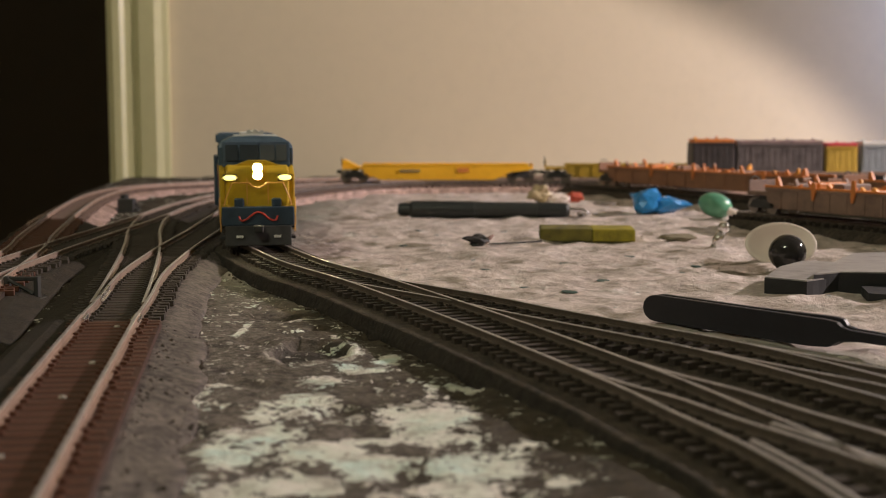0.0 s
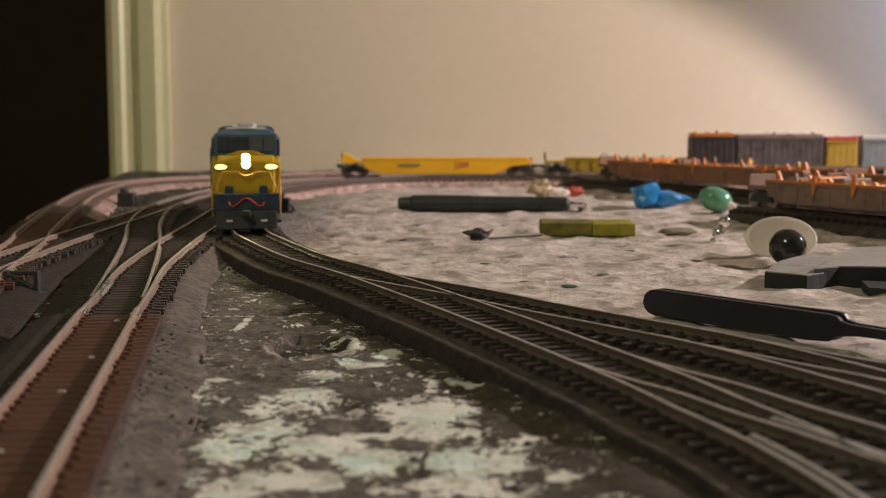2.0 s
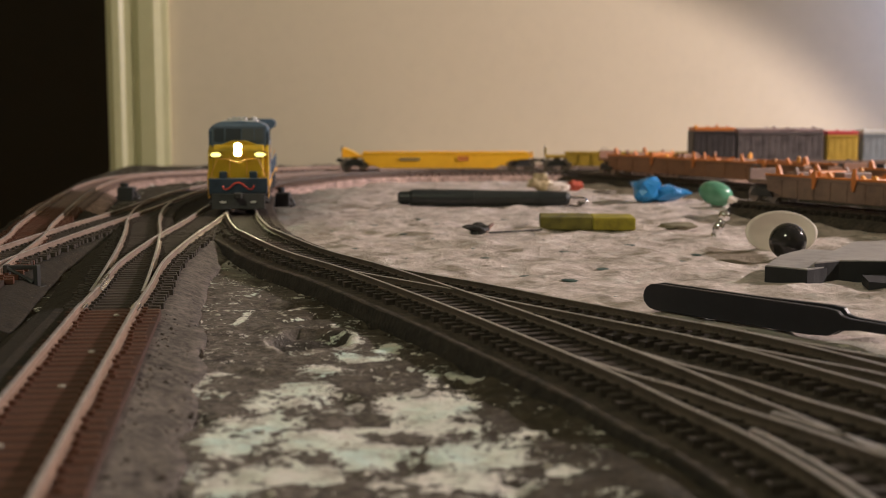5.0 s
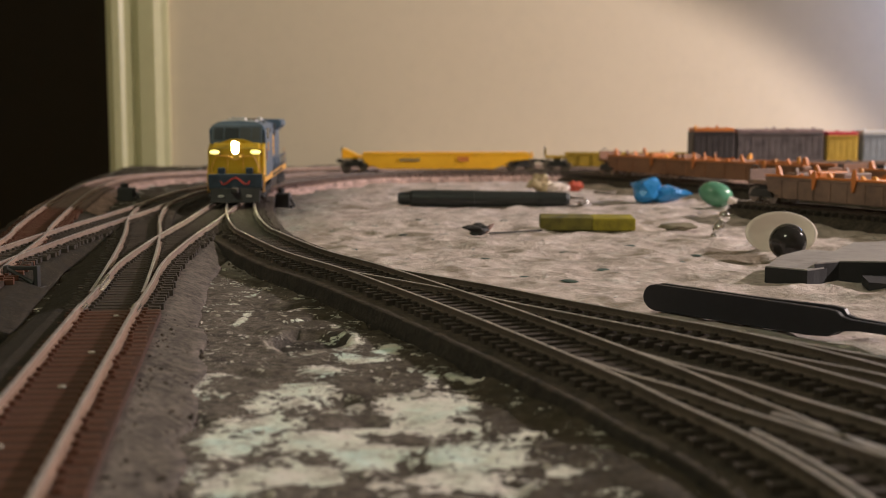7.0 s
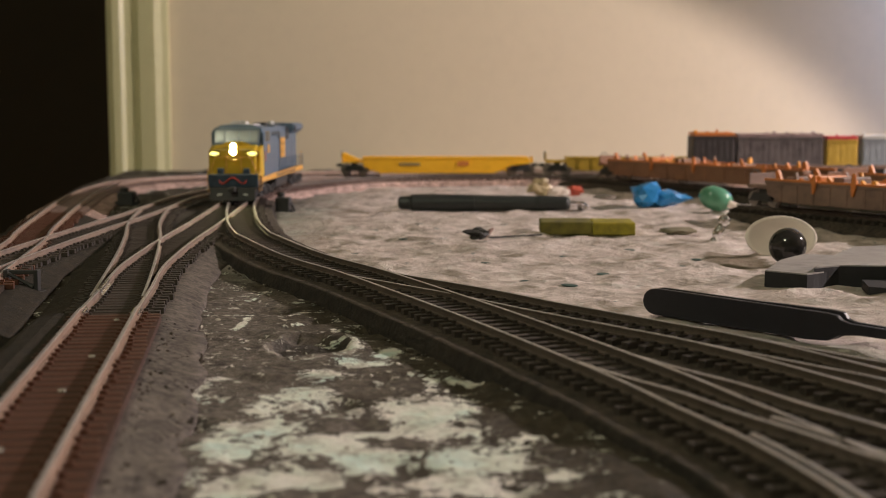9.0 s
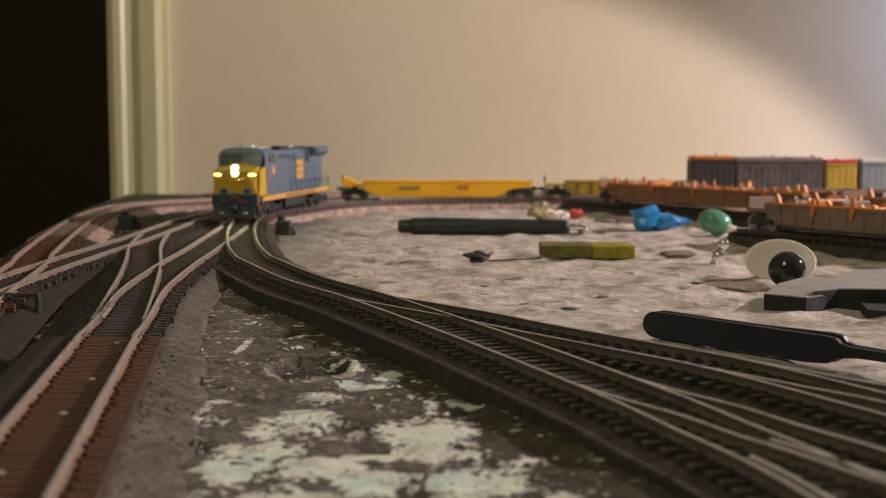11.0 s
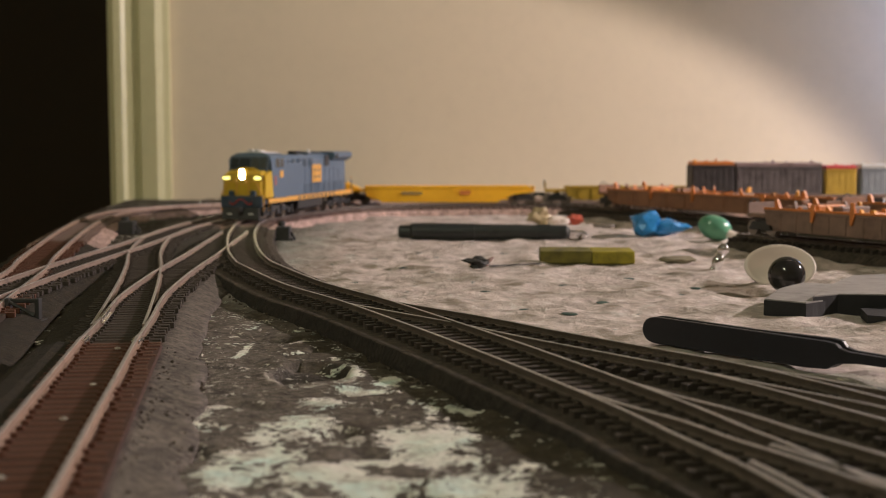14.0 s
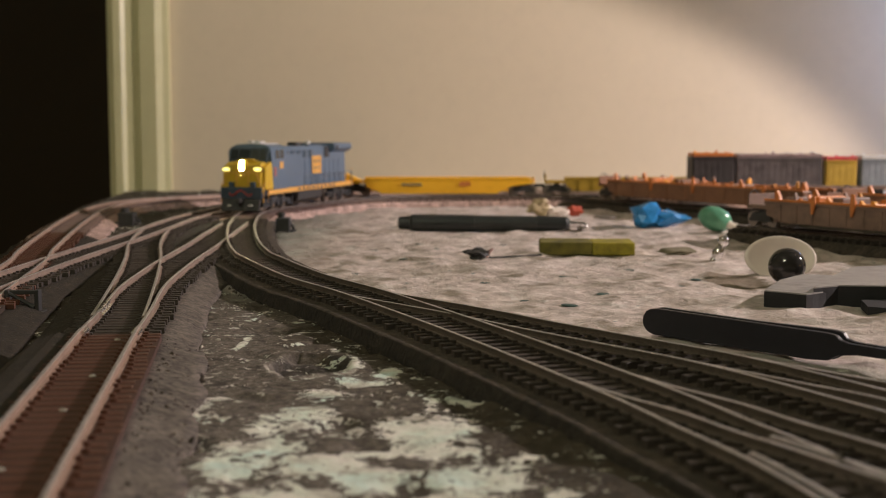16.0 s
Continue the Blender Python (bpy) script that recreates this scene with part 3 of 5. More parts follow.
YELLOW = painted("locomotive_yellow_paint", (0.58, 0.375, 0.02), 0.42, 0, 0.12, 250, 0.00006)
ORANGE_LINE = painted("orange_yellow_stripe", (0.72, 0.38, 0.08), 0.5, 0, 0.12, 250, 0)
BLACKISH = painted("black_underframe", (0.034, 0.033, 0.033), 0.6, 0, 0.3, 400, 0.0001)
STEEL = painted("dull_wheel_steel", (0.30, 0.27, 0.24), 0.4, 0.8, 0.25, 500, 0)
ROOF_WHITE = painted("pale_grey_roof_panel", (0.66, 0.64, 0.62), 0.5, 0, 0.08, 300, 0)
WINDOW = painted("dark_window_glass", (0.035, 0.044, 0.050), 0.12, 0, 0.1, 100, 0, 0.03)
# lighter copy of the window glass, reflected haze put into its colour
SHEEN_WINDOW = painted("window_glass_with_sheen", (0.075, 0.085, 0.088), 0.15, 0, 0.1, 100, 0)
WHITE_MARK = painted("white_lettering_paint", (0.75, 0.75, 0.72), 0.5, 0, 0.05, 300, 0)
RED_HOSE = painted("red_hose", (0.55, 0.06, 0.04), 0.5, 0, 0.1, 300, 0)
HEADLAMP = glowing("headlight_glow", (1.0, 0.89, 0.50), 230.0)
DITCHLAMP = glowing("ditch_light_glow", (1.0, 0.84, 0.22), 2.6)
CAR_YELLOW = painted("well_car_yellow_paint", (0.95, 0.50, 0.025), 0.4, 0, 0.10, 150, 0.0001)
AMBER = painted("amber_car_paint", (0.80, 0.36, 0.06), 0.5, 0, 0.2, 150, 0.0001)
CAR_BROWN = painted("brown_oxide_car_paint", (0.21, 0.135, 0.105), 0.6, 0, 0.35, 150, 0.0002)
CAR_ORANGE = painted("orange_car_paint", (0.62, 0.20, 0.045), 0.5, 0, 0.2, 150, 0.0001)
BOX_DARK = painted("dark_grey_container_paint", (0.105, 0.088, 0.092), 0.55, 0, 0.5, 90, 0.0001)
BOX_BLACK = painted("black_container_paint", (0.040, 0.034, 0.036), 0.55, 0, 0.4, 90, 0.0001)
BOX_MAUVE = painted("dull_mauve_cover", (0.27, 0.19, 0.19), 0.6, 0, 0.4, 120, 0.0002)
BOX_GREY = painted("blue_grey_container_paint", (0.26, 0.29, 0.33), 0.5, 0, 0.2, 120, 0.0001)
BOX_YELLOW = painted("mustard_container_paint", (0.50, 0.33, 0.05), 0.5, 0, 0.2, 120, 0.0001)
BOX_RED = painted("pinkish_red_container_paint", (0.55, 0.07, 0.08), 0.5, 0, 0.2, 120, 0.0001)


def disc(r, x0, x1, n=20, bm=None, y=0.0, z=0.0):
    b = bmesh.new()
    bmesh.ops.create_cone(b, cap_ends=True, segments=n, radius1=r, radius2=r, depth=x1 - x0)
    bmesh.ops.transform(b, matrix=pose((x0 + x1) / 2, y, z, 0, 90, 0), verts=b.verts)
    return joined(b, bm)


def wheelset(r, w=0.0165, parent=None):
    b = bmesh.new()
    for s in (-1, 1):
        disc(r, min(s * w / 2, s * (w / 2 + 0.0022)), max(s * w / 2, s * (w / 2 + 0.0022)), 24, b)
        disc(r + 0.0008, min(s * (w / 2 - 0.0006), s * w / 2), max(s * (w / 2 - 0.0006), s * w / 2), 24, b)
        for k in range(4):
            a = k * math.pi / 2
            disc(r * 0.18, min(s * (w / 2 + 0.002), s * (w / 2 + 0.0025)), max(s * (w / 2 + 0.002), s * (w / 2 + 0.0025)), 8, b, r * 0.55 * math.cos(a), r * 0.55 * math.sin(a))
    disc(0.0012, -w / 2, w / 2, 8, b)
    return part("wheelset", b, STEEL, parent, "dull steel wheels on an axle")


WHEELS = []


def locomotive():
    """A six-axle road diesel, nose at y = 0, its length along +y, wheels standing on z = 0."""
    L = thing("locomotive", "blue and yellow model diesel locomotive with headlights lit", "locomotive")
    # frame and walkway
    b = box(-0.0165, 0.0165, 0.012, 0.232, 0.0125, 0.0165, 0.0004)
    part("underframe", b, BLACKISH, L)
    for s in (-1, 1):
        part("sill_stripe", box(s * 0.0168 - 0.0004, s * 0.0168 + 0.0004, 0.020, 0.226, 0.0133, 0.0170), ORANGE_LINE, L, "orange-yellow side sill stripe")
        for k in range(9):
            part("stripe_mark", box(s * 0.01735 - 0.0002, s * 0.01735 + 0.0002, 0.085 + k * 0.011, 0.0895 + k * 0.011, 0.0140, 0.0163), NAVY, L, "dark mark on the sill")
    # nose: yellow below, sloped top
    nose = [(0.010, 0.0185), (0.0105, 0.0365), (0.016, 0.0385), (0.030, 0.0395), (0.030, 0.0165), (0.012, 0.0165)]
    part("nose", prism(nose, -0.0145, 0.0145, 0.0011), YELLOW, L, "yellow nose")
    for s in (-1, 1):
        part("nose_side", prism([(0.013, 0.0175), (0.0135, 0.0350), (0.024, 0.0385), (0.030, 0.0385), (0.030, 0.0175)], min(s * 0.0146, s * 0.0172), max(s * 0.0146, s * 0.0172), 0.0006), YELLOW, L)
        part("nose_seam", box(s * 0.0048 - 0.0002, s * 0.0048 + 0.0002, 0.0096, 0.0106, 0.0205, 0.0325), ORANGE_LINE, L)
    part("nose_peak", prism([(-0.0135, 0.0376), (0.0135, 0.0376), (0.0040, 0.0412), (-0.0040, 0.0412)], 0.0172, 0.0204, 0.0003, axis="y"), YELLOW, L)
    # cab
    b = prism([(-0.0174, 0.0165), (-0.0174, 0.0470), (-0.0158, 0.0500), (-0.0115, 0.0522), (0, 0.0528), (0.0115, 0.0522), (0.0158, 0.0500), (0.0174, 0.0470), (0.0174, 0.0165)], 0.0265, 0.060, 0.0007, axis="y")
    for v in b.verts:
        if v.co.y < 0.030:
            v.co.y += max(-0.006, min(0.0, (v.co.z - 0.0510) * 0.42)) if v.co.z > 0.0365 else 0.003
    part("cab", b, BLUE, L, "slate blue cab")
    part("cab_front", prism([(0.0203, 0.0378), (0.0252, 0.0498), (0.0262, 0.0498), (0.0213, 0.0378)], -0.0156, 0.0156, 0.0002), NAVY, L, "dark blue cab front")
    for x0, x1, mt in ((-0.0142, -0.0085, WINDOW), (-0.0075, 0.0010, WINDOW), (0.0020, 0.0085, SHEEN_WINDOW), (0.0093, 0.0142, SHEEN_WINDOW)):
        part("windscreen", prism([(0.0207, 0.0408), (0.0238, 0.0484), (0.0243, 0.0484), (0.0212, 0.0408)], x0, x1, 0), mt, L)
    for s in (-1, 1):
        for y0, y1 in ((0.034, 0.042), (0.044, 0.051)):
            part("side_window", box(s * 0.0174 - 0.0002, s * 0.0174 + 0.0002, y0, y1, 0.041, 0.048, 0.0001), WINDOW, L)
        part("cab_mark", box(s * 0.0175 - 0.0002, s * 0.0175 + 0.0002, 0.0430, 0.0500, 0.0330, 0.0385), ORANGE_LINE, L, "plain orange mark under the cab window")
        part("cab_mark", box(s * 0.0175 - 0.0002, s * 0.0175 + 0.0002, 0.031, 0.035, 0.0270, 0.0345), painted("dull_pink_mark", (0.35, 0.12, 0.10)), L, "dull red mark beside the cab door")
    # the panel's pale tone paints in the light falling on the cab top
    part("roof_panel", box(-0.0100, 0.0105, 0.030, 0.057, 0.0522, 0.0531, 0.0003), ROOF_WHITE, L, "cab roof panel, lamp light on it put into its pale colour")
    part("air_conditioner", box(-0.007, 0.004, 0.038, 0.048, 0.0526, 0.0546, 0.0006), ROOF_WHITE, L)
    b = bmesh.new()
    for x in (-0.003, 0.0, 0.003):
        tube([(x, 0.033, 0.0545), (x, 0.028 + abs(x), 0.0545)], [0.0006, 0.0012], b)
    tube([(-0.004, 0.033, 0.0545), (0.004, 0.033, 0.0545)], 0.0006, b)
    tube([(0, 0.033, 0.0525), (0, 0.033, 0.0545)], 0.0006, b)
    part("horn", b, ROOF_WHITE, L)
    # long hood
    part("long_hood", prism([(-0.0125, 0.0165), (-0.0125, 0.0465), (-0.0105, 0.0505), (0.0105, 0.0505), (0.0125, 0.0465), (0.0125, 0.0165)], 0.0602, 0.222, 0.0006, axis="y"), BLUE, L, "slate blue engine hood")
    part("inverter_cabinet", box(0.0127, 0.0165, 0.0602, 0.098, 0.0168, 0.0440, 0.0008), BLUE, L)
    part("inverter_cabinet", box(-0.0192, -0.0127, 0.0602, 0.098, 0.0168, 0.0420, 0.0008), NAVY, L)
    for s in (-1, 1):
        for k in range(9):
            y = 0.101 + k * 0.0125
            part("hood_door", box(s * 0.0126 - 0.0002, s * 0.0126 + 0.0002, y, y + 0.0112, 0.0175, 0.0385, 0.0002), BLUE, L)
        for k in range(5):
            y = 0.068 + k * 0.014
            part("hood_vent", box(s * 0.0128 - 0.0003, s * 0.0128 + 0.0003, y, y + 0.0075, 0.0405, 0.0470, 0.0001), NAVY, L, "dark louvred vent")
        # plain square emblem of orange bars on the hood side
        for z in (0.0265, 0.0325, 0.0385):
            part("emblem_bar", box(s * 0.0132 - 0.0002, s * 0.0132 + 0.0002, 0.130, 0.152, z, z + 0.0032), ORANGE_LINE, L, "plain orange emblem bar")
        for y in (0.130, 0.139, 0.148):
            part("emblem_bar", box(s * 0.01325 - 0.0002, s * 0.01325 + 0.0002, y, y + 0.0045, 0.0265, 0.0417), ORANGE_LINE, L, "plain orange emblem bar")
    # radiator section: flared wings
    part("radiator", prism([(-0.0125, 0.0440), (-0.0172, 0.0475), (-0.0172, 0.0512), (-0.0150, 0.0527), (0.0150, 0.0527), (0.0172, 0.0512), (0.0172, 0.0475), (0.0125, 0.0440)], 0.178, 0.228, 0.0005, axis="y"), BLUE, L, "flared blue radiator housing")
    for s in (-1, 1):
        part("radiator_grille", box(s * 0.0173 - 0.0002, s * 0.0173 + 0.0002, 0.181, 0.187, 0.0470, 0.0510), BLACKISH, L)
        part("dynamic_brake_vent", box(s * 0.0128 - 0.0003, s * 0.0128 + 0.0003, 0.163, 0.175, 0.0400, 0.0495, 0.0001), BLACKISH, L, "black vent opening")
    part("exhaust_stack", box(-0.004, 0.004, 0.118, 0.130, 0.0500, 0.0535, 0.0004), BLACKISH, L)
    part("roof_hatch", box(-0.008, 0.008, 0.136, 0.172, 0.0503, 0.0518, 0.0004), NAVY, L)
    part("antenna_dome", tube([(0.004, 0.146, 0.0518), (0.004, 0.146, 0.0540), (0.004, 0.146, 0.0548)], [0.0022, 0.0020, 0.0008]), ROOF_WHITE, L, "pale dome on the roof")
    # pilot and plough
    part("pilot", box(-0.0165, 0.0165, 0.0065, 0.0125, 0.0105, 0.0195, 0.0006), NAVY, L, "dark blue pilot")
    b = bmesh.new()
    prism([(0.0040, 0.0012), (0.0060, 0.0105), (0.0080, 0.0105), (0.0070, 0.0012)], -0.0150, 0.0150, 0.0004, b)
    part("plough", b, BLACKISH, L, "black snow plough")
    for s in (-1, 1):
        part("step", box(min(s * 0.0125, s * 0.0172), max(s * 0.0125, s * 0.0172), 0.010, 0.020, 0.0040, 0.0052, 0.0002), BLACKISH, L)
        part("step", box(min(s * 0.0125, s * 0.0172), max(s * 0.0125, s * 0.0172), 0.010, 0.020, 0.0090, 0.0100, 0.0002), BLACKISH, L)
        part("step_side", box(min(s * 0.0128, s * 0.0170), max(s * 0.0128, s * 0.0170), 0.0080, 0.0092, 0.0150, 0.0205, 0.0003), YELLOW, L)
        ring = [(s * 0.0131 + 0.0015 * math.cos(a), 0.0074, 0.0180 + 0.0015 * math.sin(a)) for a in np.linspace(0, 2 * math.pi, 13)]
        part("lifting_eye", tube(ring, 0.0004, sides=6), ORANGE_LINE, L, "orange-yellow ring on the pilot")
        part("number_plate", box(s * 0.0085 - 0.0016, s * 0.0085 + 0.0016, 0.0038, 0.0046, 0.0050, 0.0061), WHITE_MARK, L, "white marking bar on the plough")
        part("class_light_box", box(s * 0.0085 - 0.0022, s * 0.0085 + 0.0022, 0.0078, 0.0105, 0.0190, 0.0235, 0.0008), NAVY, L, "dark blue box low on the nose")
        # ditch and head lights
        part("ditch_light_housing", tube([(s * 0.0125 - 0.0032, 0.0100, 0.0332), (s * 0.0125 + 0.0032, 0.0100, 0.0332)], 0.0016, sides=12), BLACKISH, L)
        b = bmesh.new()
        bmesh.ops.create_uvsphere(b, u_segments=16, v_segments=8, radius=1.0)
        bmesh.ops.transform(b, matrix=pose(s * 0.0125, 0.0090, 0.0332) @ Matrix.Diagonal((0.0034, 0.0012, 0.0013, 1)), verts=b.verts)
        part("ditch_light", b, DITCHLAMP, L, "glowing yellow ditch light", smooth=True)
    part("headlight_housing", box(-0.0025, 0.0025, 0.0087, 0.0140, 0.0322, 0.0402, 0.0004), YELLOW, L)
    b = bmesh.new()
    for z in (0.0345, 0.0379):
        c = bmesh.new()
        bmesh.ops.create_cone(c, cap_ends=True, segments=20, radius1=0.0020, radius2=0.0020, depth=0.0002)
        bmesh.ops.transform(c, matrix=pose(0, 0.00875, z, 90, 0, 0), verts=c.verts)
        joined(c, b)
    part("headlight", b, HEADLAMP, L, "bright warm-white headlight", smooth=True)
    part("coupler", box(-0.0022, 0.0022, 0.0, 0.010, 0.0075, 0.0110, 0.0008), BLACKISH, L)
    part("coupler", box(-0.0022, 0.0022, 0.230, 0.240, 0.0075, 0.0110, 0.0008), BLACKISH, L)
    hose = [(x, 0.0058, 0.0150 + 0.0020 * math.cos(x / 0.0088 * math.pi * 1.25) - (0.0 if abs(x) < 0.008 else -0.0016 * (abs(x) - 0.008) / 0.0008)) for x in np.linspace(-0.0088, 0.0088, 25)]
    part("air_hose", tube(hose, 0.00042, sides=6), RED_HOSE, L, "red looped air hose")
    # handrails
    b = bmesh.new()
    tube([(-0.0160, 0.0085, 0.0165), (-0.0148, 0.0080, 0.0225), (-0.0115, 0.0080, 0.0308), (-0.0040, 0.0080, 0.0308), (-0.0025, 0.0080, 0.0292), (0, 0.0078, 0.0284), (0.0025, 0.0080, 0.0292),
          (0.0040, 0.0080, 0.0308), (0.0115, 0.0080, 0.0308), (0.0148, 0.0080, 0.0225), (0.0160, 0.0085, 0.0165)], 0.00035, b, 6)
    part("front_handrail", b, ORANGE_LINE, L, "thin orange-yellow handrail")
    for s in (-1, 1):
        b = bmesh.new()
        tube([(s * 0.0168, 0.0095, 0.0075), (s * 0.0172, 0.0095, 0.0190), (s * 0.0172, 0.0115, 0.0235)], 0.00035, b, 6)
        tube([(s * 0.0168, 0.0195, 0.0075), (s * 0.0172, 0.0195, 0.0230)], 0.00035, b, 6)
        part("grab_iron", b, ORANGE_LINE, L)
        b = bmesh.new()
        tube([(s * 0.0166, 0.100, 0.0260), (s * 0.0166, 0.228, 0.0260), (s * 0.0166, 0.2295, 0.0170)], 0.0003, b, 6)
        for k in range(9):
            tube([(s * 0.0166, 0.102 + k * 0.0155, 0.0165), (s * 0.0166, 0.102 + k * 0.0155, 0.0260)], 0.0003, b, 6)
        part("side_handrail", b, BLUE, L)
    b = bmesh.new()
    for x in (-0.0155, 0.0155, -0.006, 0.006):
        tube([(x, 0.2305, 0.0120), (x, 0.2305, 0.0290)], 0.00035, b, 6)
    part("rear_handrail", b, ORANGE_LINE, L)
    # fuel tank and trucks
    part("fuel_tank", prism([(-0.0155, 0.0060), (-0.0160, 0.0125), (0.0160, 0.0125), (0.0155, 0.0060), (0.0120, 0.0040), (-0.0120, 0.0040)], 0.088, 0.148, 0.0006, axis="y"), BLACKISH, L)
    for y in (0.045, 0.195):
        b = bmesh.new()
        for s in (-1, 1):
            prism([(y - 0.030, 0.0050), (y - 0.030, 0.0080), (y - 0.010, 0.0105), (y + 0.010, 0.0105), (y + 0.030, 0.0080), (y + 0.030, 0.0050), (y + 0.012, 0.0060), (y - 0.012, 0.0060)], min(s * 0.0122, s * 0.0145), max(s * 0.0122, s * 0.0145), 0.0004, b)
            for k in (-1, 0, 1):
                box(min(s * 0.0135, s * 0.0155), max(s * 0.0135, s * 0.0155), y + k * 0.0225 - 0.0028, y + k * 0.0225 + 0.0028, 0.0035, 0.0085, 0.0006, b)
                tube([(s * 0.0150, y + k * 0.0225 + 0.006, 0.0030), (s * 0.0150, y + k * 0.0225 + 0.006, 0.0100)], 0.0014, b)
        box(-0.0122, 0.0122, y - 0.008, y + 0.008, 0.0075, 0.0125, 0.0004, b)
        truck = part("truck", b, BLACKISH, L, "black truck frame")
        for k in (-1, 0, 1):
            w = wheelset(0.0060, 0.0165, truck)
            w.location = (0, y + k * 0.0225, 0.0062)
            WHEELS.append(w)
    for o in L.children_recursive:
        if o.name.startswith("wheelset") or o.data is None:
            continue
        for v in o.data.vertices:
            v.co.x *= 1.035
    return L


LOCO = locomotive()


def ragged(parent, x0, x1, y, z, n, seed, mats, tall=0.006):
    """Bent tabs and broken fittings along a car's upper edge."""
    rnd = random.Random(seed)
    for k in range(n):
        x, w, h = x0 + (k + rnd.random()) * (x1 - x0) / n, rnd.uniform(0.0008, 0.0028), tall * rnd.uniform(0.3, 1.1) ** 1.5
        lean = rnd.uniform(-0.002, 0.002)
        out = [(x - w, z - 0.0006), (x + w, z - 0.0006), (x + w * 0.6 + lean, z + h * 0.6), (x + lean, z + h), (x - w * 0.7 + lean, z + h * rnd.uniform(0.5, 0.9))]
        d = y + rnd.uniform(0, 0.006)
        part("bent_tab", prism(out, d, d + rnd.uniform(0.001, 0.003), 0.0002, axis="y"), mats[rnd.randrange(len(mats))], parent)


def well_car(label, paint, length=0.196, marks=True, stakes=False, trim=None):
    """A low well car along +x from 0, wheels on z = 0."""
    C = thing("well_car", label, "railway car", "cars on the layout tracks")
    a, e = 0.030, length - 0.030
    side = [(a - 0.004, 0.0085), (a + 0.012, 0.0045), (e - 0.012, 0.0045), (e + 0.004, 0.0085), (e + 0.006, 0.0175), (a - 0.006, 0.0165)]
    if marks:
        side = [(a - 0.004, 0.0085), (a + 0.012, 0.0020), (e - 0.012, 0.0020), (e + 0.004, 0.0095), (e + 0.022, 0.0115), (e + 0.022, 0.0178), (a - 0.006, 0.0165)]
    for y0, y1 in ((-0.0165, -0.0148), (0.0148, 0.0165)):
        part("side_sill", prism(side, y0, y1, 0.0004, axis="y"), paint, C)
        part("top_rail", box(a - 0.006, e + (0.022 if marks else 0.006), y0 - 0.0006, y1 + 0.0006, 0.0160, 0.0178, 0.0004), paint, C)
        for k in range(0 if marks else 10):
            x = a + 0.008 + k * (e - a - 0.016) / 9
            part("side_post", box(x - 0.0007, x + 0.0007, y0 - 0.0007, y0 + 0.0002, 0.0055, 0.0160), paint, C)
    part("well_floor", box(a, e, -0.0148, 0.0148, 0.0045, 0.0060), paint, C)
    for x0, x1 in ((0.004, a - 0.002), (e + 0.002, length - 0.004)):
        part("end_platform", box(x0, x1, -0.0130, 0.0130, 0.0120, 0.0148, 0.0006), paint, C)
        part("end_bulkhead", box(x0 + (0.0 if x0 < 0.05 else x1 - x0 - 0.0012), x0 + (0.0012 if x0 < 0.05 else x1 - x0), -0.0120, 0.0120, 0.0135, 0.0180 if x0 > 0.05 else 0.0215, 0.0003), paint, C)
        if marks and x0 < 0.05:
            part("end_brace", prism([(x0 + 0.0014, 0.0148), (x0 + 0.0014, 0.0222), (x0 + 0.0050, 0.0205), (x0 + 0.0170, 0.0148)], -0.0110, 0.0110, 0.0004, axis="y"), paint, C)
        xm = (x0 + x1) / 2
        b = bmesh.new()
        for s in (-1, 1):
            prism([(xm - 0.011, 0.0040), (xm - 0.007, 0.0095), (xm + 0.007, 0.0095), (xm + 0.011, 0.0040)], s * 0.0115 - 0.0010, s * 0.0115 + 0.0010, 0.0003, b, axis="y")
        box(xm - 0.003, xm + 0.003, -0.011, 0.011, 0.0060, 0.0120, 0, b)
        truck = part("truck", b, BLACKISH, C)
        for k in (-1, 1):
            w = wheelset(0.0048, 0.0165, truck)
            w.matrix_basis = pose(xm + k * 0.0085, 0, 0.0052, 0, 0, 90)
        part("coupler", box(x0 - 0.006 if x0 < 0.05 else x1, x0 if x0 < 0.05 else x1 + 0.006, -0.002, 0.002, 0.0080, 0.0112, 0.0006), BLACKISH, C)
    if marks:
        part("red_label", box(length * 0.60, length * 0.60 + 0.011, -0.01735, -0.0168, 0.0095, 0.0140), CAR_ORANGE, C, "plain orange-red emblem on the car side")
        part("grey_lettering_bar", box(length * 0.31, length * 0.31 + 0.020, -0.01735, -0.0168, 0.0098, 0.0125), painted("grey_marks", (0.30, 0.22, 0.10)), C, "illegible grey lettering bar")
    if stakes:
        for k, h in ((2, 0.0225), (4, 0.0250), (7, 0.0215)):
            x = a + 0.006 + k * (e - a - 0.012) / 8
            part("stake", prism([(x - 0.0018, 0.0115), (x - 0.0003, 0.0115), (x + 0.0016, 0.0180), (x + 0.0010, h), (x - 0.0014, h), (x - 0.0022, 0.0180)], -0.0186, -0.0174, 0.0002, axis="y"), trim, C, "bright orange stake")
    if trim:
        for y0, y1 in ((-0.0173, -0.0140), (0.0140, 0.0173)):
            part("orange_rail", box(a - 0.006, e + 0.006, y0, y1, 0.0180, 0.0192, 0.0003), trim, C, "orange top rail")
        ragged(C, a - 0.004, e + 0.004, -0.0170, 0.0190, int(length * 75), 17, (trim, trim, AMBER, paint), 0.0052)
        ragged(C, a - 0.004, e + 0.004, 0.0110, 0.0190, int(length * 55), 23, (trim, AMBER, paint), 0.0060)
        rnd = random.Random(5)
        for k in range(7):
            x = a + (k + 0.5) * (e - a) / 7 + rnd.uniform(-0.004, 0.004)
